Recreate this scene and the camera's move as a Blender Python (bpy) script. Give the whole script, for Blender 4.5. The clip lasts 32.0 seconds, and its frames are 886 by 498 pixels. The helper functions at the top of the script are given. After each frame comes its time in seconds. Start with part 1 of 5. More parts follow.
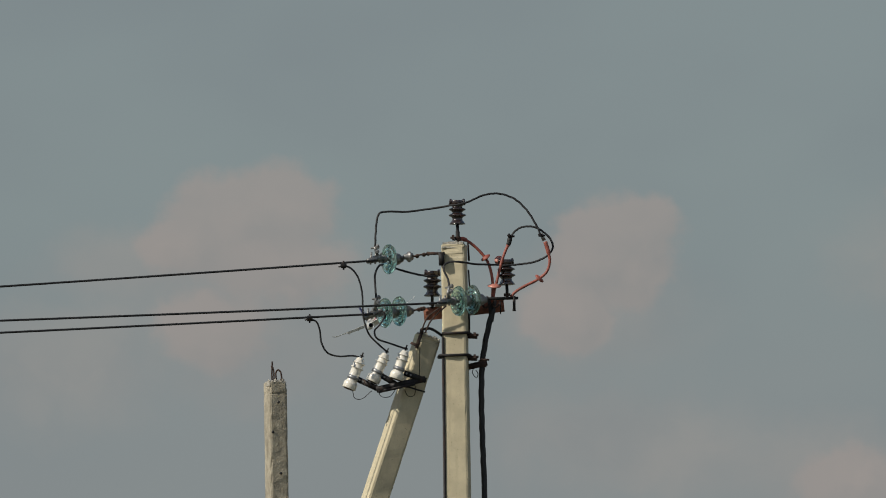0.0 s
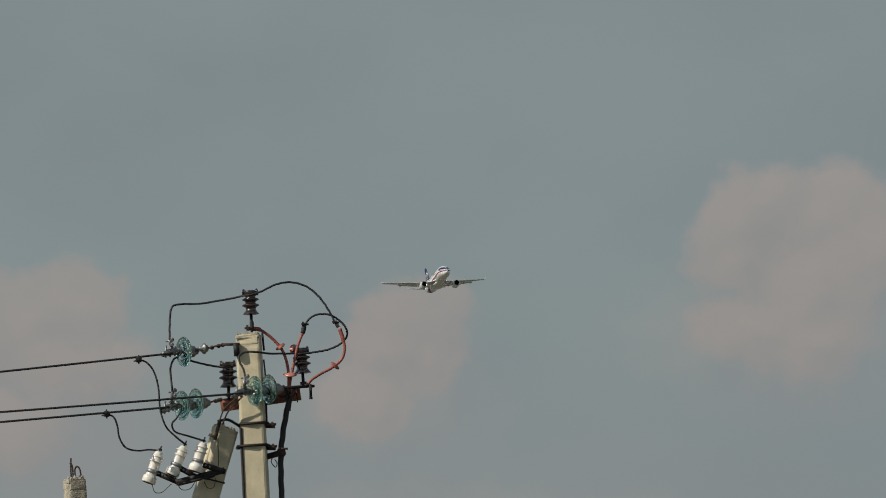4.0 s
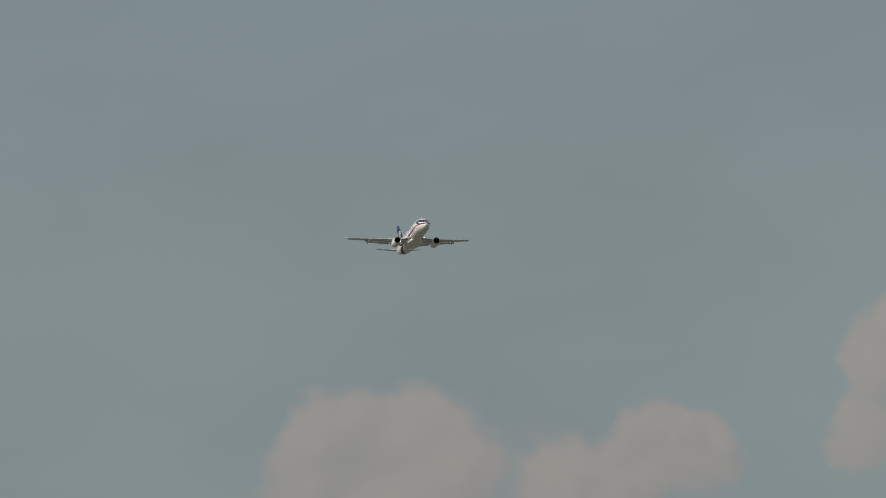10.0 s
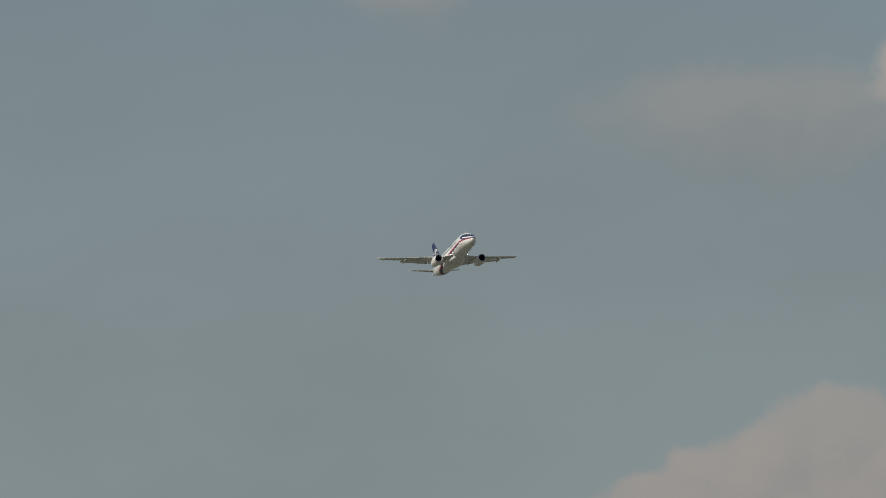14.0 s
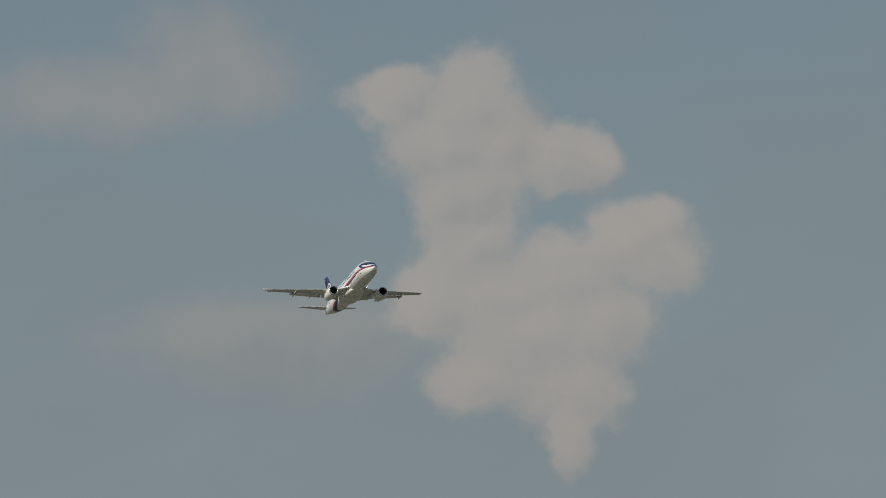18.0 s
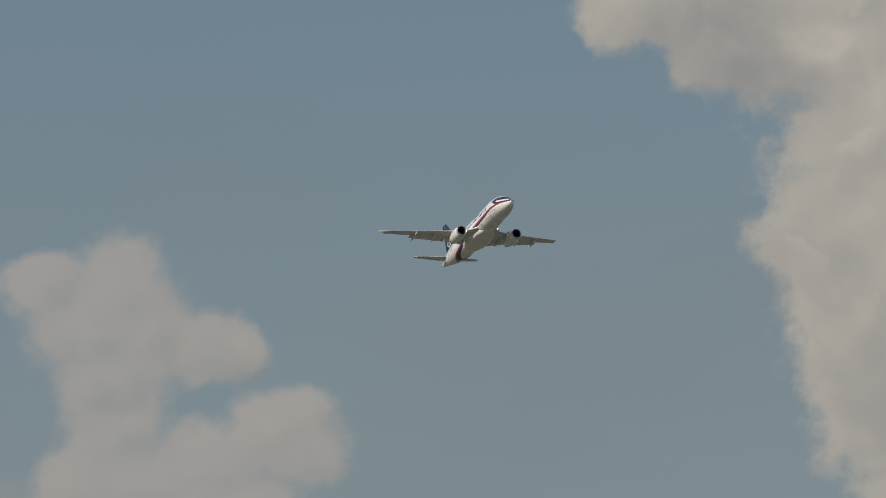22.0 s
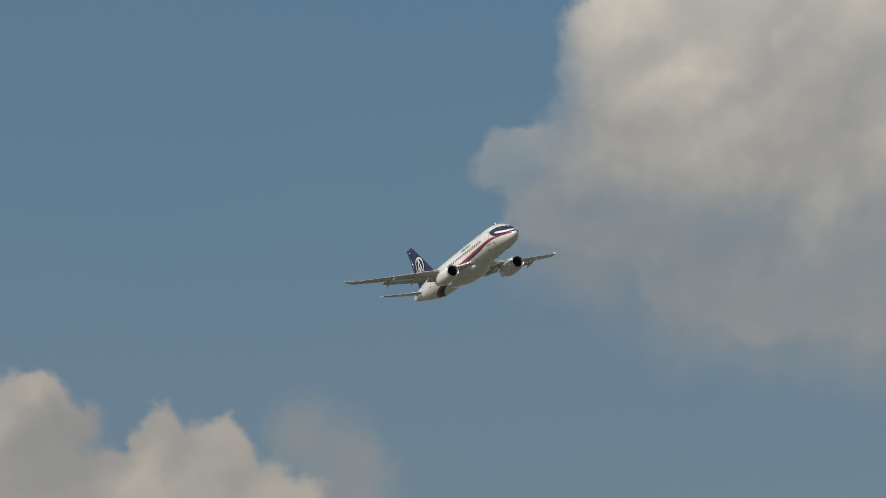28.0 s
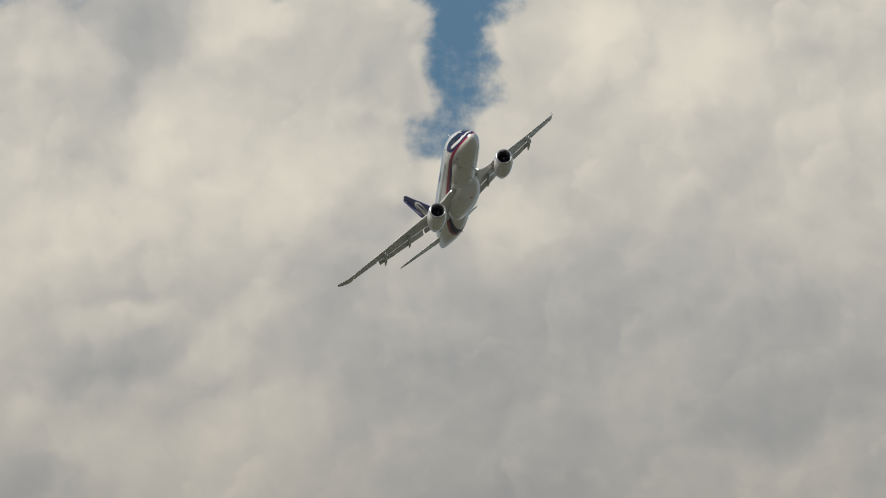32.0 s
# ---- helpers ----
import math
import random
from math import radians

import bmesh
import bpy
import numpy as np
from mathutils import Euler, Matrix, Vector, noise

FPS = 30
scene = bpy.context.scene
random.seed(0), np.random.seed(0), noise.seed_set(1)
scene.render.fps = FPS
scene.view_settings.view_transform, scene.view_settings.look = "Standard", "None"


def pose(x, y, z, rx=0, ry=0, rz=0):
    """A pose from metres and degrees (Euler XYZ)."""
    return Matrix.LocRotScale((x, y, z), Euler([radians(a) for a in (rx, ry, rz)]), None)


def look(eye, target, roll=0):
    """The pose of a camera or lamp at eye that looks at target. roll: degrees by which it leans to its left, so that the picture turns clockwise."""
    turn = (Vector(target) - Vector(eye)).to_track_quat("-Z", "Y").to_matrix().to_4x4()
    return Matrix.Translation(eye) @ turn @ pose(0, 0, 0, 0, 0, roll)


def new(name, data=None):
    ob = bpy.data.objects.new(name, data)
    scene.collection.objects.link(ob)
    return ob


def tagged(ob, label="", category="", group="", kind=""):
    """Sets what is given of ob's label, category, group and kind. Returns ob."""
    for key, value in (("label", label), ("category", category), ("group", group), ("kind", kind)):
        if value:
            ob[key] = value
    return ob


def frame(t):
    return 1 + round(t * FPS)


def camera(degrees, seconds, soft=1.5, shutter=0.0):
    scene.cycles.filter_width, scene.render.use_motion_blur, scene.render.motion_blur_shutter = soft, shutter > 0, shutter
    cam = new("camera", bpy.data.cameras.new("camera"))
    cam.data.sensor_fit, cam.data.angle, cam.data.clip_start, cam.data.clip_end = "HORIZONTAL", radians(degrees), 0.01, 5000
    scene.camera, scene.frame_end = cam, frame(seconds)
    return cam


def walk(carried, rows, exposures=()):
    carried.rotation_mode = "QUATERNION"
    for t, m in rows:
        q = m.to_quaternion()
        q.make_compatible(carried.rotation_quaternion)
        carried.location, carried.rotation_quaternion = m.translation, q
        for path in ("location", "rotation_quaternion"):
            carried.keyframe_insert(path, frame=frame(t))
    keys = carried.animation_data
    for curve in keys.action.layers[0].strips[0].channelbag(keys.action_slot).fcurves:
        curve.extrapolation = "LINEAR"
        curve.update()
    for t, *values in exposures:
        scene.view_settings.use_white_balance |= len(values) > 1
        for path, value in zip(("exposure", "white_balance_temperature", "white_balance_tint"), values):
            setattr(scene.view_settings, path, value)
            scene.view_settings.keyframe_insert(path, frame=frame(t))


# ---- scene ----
LENS = 5.281
EYE = Vector((0, 0, 1.6))
cam = camera(LENS, 32.0, soft=1.0)


def aim(pan, tilt, roll):
    """The camera on its tripod, turned right by pan, up by tilt."""
    return pose(*EYE, 90 + tilt, 0, -pan) @ pose(0, 0, 0, 0, 0, roll)


walk(cam, [(t, aim(pan, tilt, roll)) for t, pan, tilt, roll in (
    (0, 0.0000, 4.8701, -0.700),
    (0.5, 0.1150, 4.9763, -0.890),
    (1, 0.2773, 5.0172, -1.118),
    (1.5, 0.3931, 5.0028, -1.349),
    (2, 0.5148, 4.9231, -1.739),
    (2.5, 0.6366, 4.9029, -2.228),
    (3, 0.8121, 5.0858, -2.642),
    (3.5, 1.0161, 5.2569, -2.768),
    (4, 1.2552, 5.3498, -2.866),
    (4.5, 1.4747, 5.3936, -2.978),
    (6.5, 1.9733, 6.1052, -3.173),
    (7, 2.2443, 6.3665, -3.145),
    (7.5, 2.7142, 6.6104, -3.121),
    (8, 3.1615, 6.8137, -3.093),
    (8.5, 3.4591, 6.7841, -3.092),
    (9, 3.6015, 6.5990, -3.105),
    (9.5, 3.7241, 6.5176, -3.167),
    (10, 3.8485, 6.5618, -3.129),
    (10.5, 4.0268, 6.7402, -3.123),
    (11, 4.2550, 6.9446, -3.024),
    (11.5, 4.5380, 7.1262, -3.076),
    (12, 4.8542, 7.2736, -3.202),
    (13, 5.2011, 7.4315, -3.195),
    (13.5, 5.3354, 7.5013, -3.262),
    (14, 5.4938, 7.5767, -3.199),
    (14.5, 5.7268, 7.6425, -3.235),
    (16.5, 7.1721, 8.1779, -3.381),
    (17, 7.6864, 8.4684, -3.382),
    (17.5, 8.1227, 8.6659, -3.304),
    (18, 8.4992, 8.7707, -3.231),
    (18.5, 8.7540, 8.8454, -3.181),
    (19, 8.9493, 8.9796, -3.088),
    (19.5, 9.1374, 9.1572, -2.963),
    (20, 9.3575, 9.3647, -2.869),
    (20.5, 9.6381, 9.5451, -2.823),
    (21, 9.9721, 9.6786, -2.815),
    (21.5, 10.3231, 9.7352, -2.834),
    (22, 10.6955, 9.7970, -2.684),
    (22.5, 11.0671, 9.9346, -2.461),
    (23, 11.4624, 10.1100, -2.410),
    (23.5, 11.9835, 10.3360, -2.386),
    (24, 12.5773, 10.6023, -2.344),
    (24.5, 13.1943, 10.8651, -2.383),
    (25, 13.7868, 11.1432, -2.309),
    (25.5, 14.3165, 11.4547, -2.378),
    (27.5, 16.8531, 12.7683, -2.732),
    (28, 17.3246, 13.1366, -2.682),
    (28.5, 17.9264, 13.4130, -2.613),
    (29, 18.7644, 13.5611, -2.696),
    (29.5, 19.5325, 13.6708, -2.765),
    (30, 20.2229, 13.7863, -2.902),
    (30.5, 20.8163, 14.0218, -2.966),
    (31, 21.4157, 14.5281, -2.982),
    (31.5, 21.9985, 14.9943, -2.951),
    (32, 22.6474, 15.3933, -3.042),
)])

# ---- world and sun ----
SUN = Vector((-0.70, -0.38, 0.60)).normalized()
sun = new("sun", bpy.data.lights.new("sun", "SUN"))
sun.data.energy, sun.data.angle, sun.data.color = 3.6, radians(0.53), (1.0, 0.925, 0.80)
sun.matrix_world = look(SUN * 50, (0, 0, 0))
scene.view_settings.exposure = 0.0


class Nodes:
    """Short hand for building a node tree."""

    def __init__(self, tree):
        self.tree = tree
        tree.nodes.clear()

    def add(self, kind, **inputs):
        node = self.tree.nodes.new(kind)
        for key, value in inputs.items():
            self.put(node, key, value)
        return node

    def put(self, node, key, value):
        socket = node.inputs[int(key[1:])] if key[0] == "i" and key[1:].isdigit() else node.inputs[key.replace("_", " ")]
        if isinstance(value, bpy.types.NodeSocket):
            self.tree.links.new(value, socket)
        else:
            socket.default_value = value

    def math(self, operation, a, b=0.0, c=0.0, clamp=False):
        node = self.add("ShaderNodeMath", i0=a, i1=b, i2=c)
        node.operation, node.use_clamp = operation, clamp
        return node.outputs[0]

    def vmath(self, operation, a, b=(0, 0, 0), c=(0, 0, 0)):
        node = self.add("ShaderNodeVectorMath", i0=a, i1=b, i2=c)
        node.operation = operation
        return node.outputs["Value"] if operation in ("LENGTH", "DOT_PRODUCT", "DISTANCE") else node.outputs["Vector"]

    def ramp(self, value, low, high, to_low=0.0, to_high=1.0, smooth=True):
        node = self.add("ShaderNodeMapRange", i0=value, i1=low, i2=high, i3=to_low, i4=to_high)
        node.interpolation_type = "SMOOTHSTEP" if smooth else "LINEAR"
        return node.outputs[0]

    def noise(self, vector, scale, detail=4.0, rough=0.5, distortion=0.0):
        return self.add("ShaderNodeTexNoise", Vector=vector, Scale=scale, Detail=detail, Roughness=rough, Distortion=distortion)

    def mix(self, factor, a, b, blend="MIX"):
        node = self.tree.nodes.new("ShaderNodeMix")
        node.data_type, node.blend_type = "RGBA", blend
        for socket, value in ((0, factor), (6, a), (7, b)):
            if isinstance(value, bpy.types.NodeSocket):
                self.tree.links.new(value, node.inputs[socket])
            else:
                node.inputs[socket].default_value = value if socket == 0 else (*value[:3], 1)
        return node.outputs[2]


# Cloud heads: azimuth, elevation and half sizes, in degrees.
LOW_A = (
    (-1.20, 5.09, 0.51, 0.30), (-1.53, 4.92, 0.30, 0.20), (-0.92, 5.14, 0.27, 0.24), (-1.03, 4.78, 0.54, 0.27),
    (-1.37, 4.38, 0.37, 0.27), (1.04, 4.99, 0.32, 0.22), (1.17, 4.86, 0.20, 0.20),
    (0.93, 4.76, 0.30, 0.20), (0.73, 4.46, 0.30, 0.24), (2.40, 3.46, 0.37, 0.24), (3.18, 5.52, 0.39, 0.24), (3.62, 5.43, 0.34, 0.27),
    (3.00, 5.23, 0.29, 0.30), (3.43, 5.04, 0.51, 0.37), (3.81, 5.22, 0.27, 0.27), (3.04, 4.76, 0.37, 0.27),
)
LOW_B = (
    (3.48, 4.70, 0.44, 0.27), (3.05, 5.42, 0.30, 0.27), (3.53, 5.46, 0.30, 0.24), (3.82, 5.27, 0.30, 0.20),
    (5.15, 5.40, 0.30, 0.22), (5.42, 5.35, 0.13, 0.20), (5.24, 5.23, 0.37, 0.24), (4.93, 5.15, 0.44, 0.17),
    (4.63, 5.23, 0.20, 0.13), (7.74, 6.35, 0.20, 0.30), (7.40, 6.23, 0.34, 0.24), (8.14, 6.19, 0.27, 0.24),
    (6.99, 6.19, 0.30, 0.17), (7.49, 5.99, 0.67, 0.27),
)
LOW_C = (
    (1.10, 4.96, 0.35, 0.24), (0.94, 4.83, 0.30, 0.30), (0.99, 4.96, 0.34, 0.24), (1.10, 4.72, 0.30, 0.27),
    (4.53, 5.13, 0.30, 0.30), (4.80, 5.14, 0.30, 0.27), (3.73, 5.31, 0.41, 0.37), (3.13, 5.44, 0.37, 0.30),
    (6.75, 5.99, 0.44, 0.24), (7.79, 6.37, 0.37, 0.30), (7.26, 6.10, 0.51, 0.30),
    (6.40, 5.75, 0.20, 0.30), (6.33, 5.35, 0.29, 0.29),
)
LOW = LOW_A + LOW_B + LOW_C
MID_A = (
    (8.26, 9.70, 0.29, 0.20), (8.70, 9.66, 0.37, 0.30), (8.86, 9.38, 0.30, 0.30), (9.40, 9.26, 0.25, 0.15),
    (9.22, 9.19, 0.24, 0.13), (8.61, 8.79, 0.27, 0.34), (9.67, 8.76, 0.30, 0.25), (9.85, 8.85, 0.15, 0.17),
    (9.25, 8.55, 0.57, 0.27), (8.42, 8.46, 0.30, 0.24), (9.02, 8.26, 0.61, 0.30), (9.24, 7.87, 0.37, 0.27),
    (9.18, 7.67, 0.15, 0.30), (9.16, 9.31, 0.37, 0.19), (8.60, 7.98, 0.27, 0.20), (8.50, 9.10, 0.20, 0.24),
    (8.52, 9.44, 0.37, 0.24), (9.12, 9.23, 0.30, 0.17), (8.67, 9.09, 0.27, 0.27), (8.87, 8.47, 0.51, 0.27),
    (9.77, 8.63, 0.29, 0.27), (9.48, 8.28, 0.34, 0.27),
)
MID = MID_A
HAZY_A = (
    (-1.13, 4.48, 0.78, 0.47), (0.89, 4.46, 0.61, 0.37), (-2.25, 4.19, 0.67, 0.37), (1.05, 3.71, 0.78, 0.30),
    (2.23, 3.53, 0.61, 0.30), (3.31, 4.71, 0.88, 0.47), (3.92, 5.17, 0.88, 0.27), (7.56, 6.05, 0.88, 0.30),
    (7.53, 8.32, 0.57, 0.20), (7.86, 8.16, 0.40, 0.20), (5.35, 9.12, 0.30, 0.13), (5.38, 9.64, 0.34, 0.30),
    (5.53, 9.30, 0.24, 0.24), (7.20, 9.78, 0.37, 0.17), (6.72, 9.71, 0.40, 0.20), (7.59, 8.27, 0.74, 0.24),
    (8.96, 9.40, 0.24, 0.34), (9.43, 9.18, 0.20, 0.13), (9.75, 8.73, 0.27, 0.17), (16.70, 11.89, 0.24, 0.30),
)
HAZY_B = (
    (16.62, 11.73, 0.30, 0.24), (19.87, 12.66, 1.01, 0.44), (20.93, 12.91, 0.84, 0.37), (22.11, 12.47, 0.84, 0.51),
    (19.09, 12.75, 0.74, 0.40), (19.73, 12.99, 0.57, 0.67), (18.52, 13.08, 0.44, 0.24),
)
HAZY_C = (
    (7.39, 8.18, 0.68, 0.30), (7.00, 9.83, 0.62, 0.20), (6.21, 9.80, 0.51, 0.24),
    (5.41, 9.44, 0.41, 0.44), (-1.87, 4.79, 0.47, 0.24), (-1.04, 4.21, 0.74, 0.30), (1.19, 3.64, 0.54, 0.24),
    (18.28, 13.06, 0.52, 0.37), (7.11, 9.94, 0.44, 0.37), (7.25, 8.32, 0.75, 0.24),
    (16.45, 12.07, 0.21, 0.24),
)
HAZY = HAZY_A + HAZY_B + HAZY_C
HIGH_A = (
    (13.54, 9.48, 0.84, 1.11), (13.34, 9.63, 0.64, 0.81), (12.86, 11.06, 0.74, 0.51), (13.94, 8.62, 0.88, 0.54),
    (12.19, 11.43, 0.51, 0.44), (11.90, 11.24, 0.32, 0.34), (12.34, 11.80, 0.22, 0.15), (12.67, 11.61, 0.51, 0.34),
    (13.12, 11.66, 0.51, 0.40), (12.54, 10.91, 0.37, 0.20), (13.35, 11.21, 0.67, 0.51), (14.04, 11.35, 0.84, 0.74),
    (14.72, 11.15, 0.67, 0.84), (13.31, 10.37, 0.61, 0.40), (13.82, 10.35, 0.84, 0.67), (13.14, 9.71, 0.47, 0.51),
    (14.30, 9.65, 1.01, 0.74), (13.96, 12.42, 0.37, 0.20), (14.21, 12.44, 0.20, 0.17), (13.44, 12.30, 0.24, 0.19),
)
HIGH_B = (
    (14.79, 12.32, 0.17, 0.12), (14.61, 12.19, 0.40, 0.24), (15.50, 12.01, 0.17, 0.22), (15.87, 11.90, 0.27, 0.27),
    (15.25, 11.79, 0.40, 0.24), (12.81, 12.09, 0.20, 0.15), (12.32, 11.67, 0.30, 0.27), (11.96, 11.34, 0.34, 0.34),
    (15.74, 11.19, 0.74, 0.67), (16.25, 11.24, 0.37, 0.57), (16.40, 10.83, 0.34, 0.30), (15.53, 10.46, 0.67, 0.51),
    (12.65, 11.39, 0.67, 0.51), (13.71, 12.06, 0.78, 0.37), (13.11, 11.84, 0.64, 0.37), (14.25, 11.87, 0.88, 0.51),
    (16.20, 10.06, 0.20, 0.15), (16.64, 10.01, 0.20, 0.17), (16.84, 10.03, 0.17, 0.20), (18.55, 14.36, 0.37, 0.27),
)
HIGH_C = (
    (18.29, 14.04, 0.20, 0.30), (18.99, 14.10, 0.61, 0.44), (18.45, 13.69, 0.54, 0.30), (17.82, 13.66, 0.24, 0.15),
    (18.02, 13.48, 0.30, 0.20), (19.32, 13.68, 0.67, 0.54), (19.12, 13.25, 0.64, 0.37), (18.53, 13.32, 0.37, 0.20),
    (19.86, 14.16, 0.51, 0.51), (19.29, 14.81, 0.67, 0.64), (18.78, 14.46, 0.32, 0.44), (18.51, 13.90, 0.47, 0.32),
    (17.91, 13.62, 0.34, 0.17), (18.17, 13.28, 0.44, 0.24), (19.05, 13.47, 0.84, 0.51), (20.30, 14.26, 1.01, 1.01),
    (21.69, 14.19, 1.18, 1.18), (19.40, 12.85, 0.84, 0.34), (22.23, 12.81, 0.71, 0.84), (21.13, 13.54, 1.01, 0.51),
)
HIGH_D = (
    (20.23, 12.95, 1.11, 0.44), (21.27, 12.86, 0.88, 0.51), (21.84, 13.10, 0.74, 0.40), (23.14, 13.29, 1.28, 0.78),
    (21.92, 13.22, 1.11, 0.44), (19.09, 15.88, 0.84, 0.51), (21.15, 15.02, 1.01, 0.84), (21.00, 16.28, 1.11, 0.84),
    (22.13, 16.54, 0.44, 0.67), (22.02, 15.80, 0.51, 0.44), (22.96, 15.55, 0.37, 0.27), (20.93, 14.94, 1.18, 1.01),
    (22.33, 14.94, 1.35, 0.91), (24.12, 15.62, 1.18, 1.11), (24.04, 14.44, 1.35, 0.84), (23.57, 16.39, 0.57, 0.64),
    (25.15, 15.39, 1.01, 1.35), (19.98, 15.58, 0.67, 0.74), (24.95, 16.55, 0.88, 0.51), (22.80, 14.01, 1.52, 0.37),
)
HIGH_E = (
    (24.88, 13.89, 0.74, 0.44),
)
HIGH_F = (
    (15.66, 9.68, 0.62, 0.30), (16.22, 9.93, 0.34, 0.27), (18.92, 15.25, 0.31, 0.34),
    (19.12, 15.75, 0.35, 0.30), (20.17, 16.62, 0.46, 0.40), (12.29, 11.19, 0.38, 0.30), (18.61, 13.55, 0.69, 0.51),
    (23.14, 16.01, 0.30, 0.30), (22.72, 15.76, 0.26, 0.19), (22.12, 16.27, 0.28, 0.27), (22.34, 15.75, 0.21, 0.17),
)
HIGH = HIGH_A + HIGH_B + HIGH_C + HIGH_D + HIGH_E + HIGH_F
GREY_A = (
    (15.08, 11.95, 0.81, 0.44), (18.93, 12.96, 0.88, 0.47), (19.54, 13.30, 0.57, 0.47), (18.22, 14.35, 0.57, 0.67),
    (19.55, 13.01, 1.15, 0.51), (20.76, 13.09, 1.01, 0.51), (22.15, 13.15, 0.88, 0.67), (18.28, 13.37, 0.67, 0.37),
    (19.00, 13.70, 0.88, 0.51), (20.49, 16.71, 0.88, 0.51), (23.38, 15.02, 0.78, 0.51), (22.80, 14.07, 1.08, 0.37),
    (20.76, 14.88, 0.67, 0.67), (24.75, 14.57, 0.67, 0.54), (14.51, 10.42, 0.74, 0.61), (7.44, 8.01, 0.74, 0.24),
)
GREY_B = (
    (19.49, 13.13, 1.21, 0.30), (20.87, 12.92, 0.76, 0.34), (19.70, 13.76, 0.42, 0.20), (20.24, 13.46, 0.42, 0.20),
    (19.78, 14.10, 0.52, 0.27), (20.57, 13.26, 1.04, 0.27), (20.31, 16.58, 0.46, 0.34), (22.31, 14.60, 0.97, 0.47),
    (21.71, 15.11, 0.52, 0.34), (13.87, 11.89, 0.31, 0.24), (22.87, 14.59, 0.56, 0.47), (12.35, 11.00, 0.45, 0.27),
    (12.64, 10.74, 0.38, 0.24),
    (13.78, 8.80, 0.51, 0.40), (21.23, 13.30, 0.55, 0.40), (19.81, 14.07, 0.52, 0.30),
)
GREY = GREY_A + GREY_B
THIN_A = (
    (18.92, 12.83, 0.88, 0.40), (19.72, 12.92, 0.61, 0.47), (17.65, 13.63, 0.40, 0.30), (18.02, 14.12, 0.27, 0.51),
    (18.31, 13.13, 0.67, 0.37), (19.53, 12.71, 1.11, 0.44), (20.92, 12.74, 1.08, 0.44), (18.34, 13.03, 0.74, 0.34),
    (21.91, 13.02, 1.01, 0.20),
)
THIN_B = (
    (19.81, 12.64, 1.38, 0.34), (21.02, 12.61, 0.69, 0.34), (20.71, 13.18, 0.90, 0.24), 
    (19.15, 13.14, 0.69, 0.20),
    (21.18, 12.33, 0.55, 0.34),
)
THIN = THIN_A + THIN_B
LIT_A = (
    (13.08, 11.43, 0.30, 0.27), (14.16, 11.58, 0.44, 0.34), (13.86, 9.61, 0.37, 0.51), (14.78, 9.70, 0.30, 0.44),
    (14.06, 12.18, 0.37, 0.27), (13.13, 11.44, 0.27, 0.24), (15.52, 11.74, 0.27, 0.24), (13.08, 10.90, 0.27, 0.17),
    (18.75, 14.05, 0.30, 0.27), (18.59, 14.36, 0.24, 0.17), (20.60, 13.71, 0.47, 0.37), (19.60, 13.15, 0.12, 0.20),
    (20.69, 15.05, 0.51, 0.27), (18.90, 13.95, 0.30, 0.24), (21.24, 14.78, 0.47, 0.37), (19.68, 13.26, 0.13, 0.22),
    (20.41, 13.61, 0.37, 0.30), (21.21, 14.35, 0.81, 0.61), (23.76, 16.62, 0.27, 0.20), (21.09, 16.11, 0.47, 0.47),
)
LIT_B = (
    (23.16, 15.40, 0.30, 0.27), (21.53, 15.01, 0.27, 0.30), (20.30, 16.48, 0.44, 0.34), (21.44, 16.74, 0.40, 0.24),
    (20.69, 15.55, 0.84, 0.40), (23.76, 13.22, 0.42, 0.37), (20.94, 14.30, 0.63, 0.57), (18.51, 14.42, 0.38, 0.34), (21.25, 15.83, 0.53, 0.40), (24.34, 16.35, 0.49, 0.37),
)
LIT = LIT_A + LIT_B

world = bpy.data.worlds.new("sky")
scene.world = world
world.use_nodes = True
w = Nodes(world.node_tree)
way = w.add("ShaderNodeTexCoord").outputs["Generated"]
axes = w.add("ShaderNodeSeparateXYZ", Vector=way)
azimuth = w.math("MULTIPLY", w.math("ARCTAN2", axes.outputs[0], axes.outputs[1]), 180 / math.pi)
height = w.math("MULTIPLY", w.math("ARCSINE", axes.outputs[2]), 180 / math.pi)
spot = w.add("ShaderNodeCombineXYZ", X=azimuth, Y=height).outputs[0]

sky = w.add("ShaderNodeTexSky")
sky.sky_type, sky.sun_disc = "NISHITA", False
sky.sun_elevation, sky.sun_rotation = math.asin(SUN.z), math.atan2(SUN.x, SUN.y)
sky.air_density, sky.dust_density, sky.ozone_density = 1.0, 1.2, 1.5
clear = w.mix(1.0, sky.outputs[0], (0.10, 0.10, 0.10), "MULTIPLY")
haze_col = w.mix(w.ramp(height, 6.2, 16.5), (0.212, 0.249, 0.251), (0.083, 0.172, 0.262))
clear = w.mix(w.ramp(height, 14, 50, 0.9, 0.1), clear, haze_col)
veil = w.noise(w.vmath("MULTIPLY", spot, (0.35, 0.6, 1)), 1.0, 3).outputs[0]
clear = w.mix(w.math("MULTIPLY", w.ramp(veil, 0.35, 0.7, 0.0, 0.45), w.ramp(height, 8, 13, 1.0, 0.15)), clear, (0.190, 0.220, 0.238))


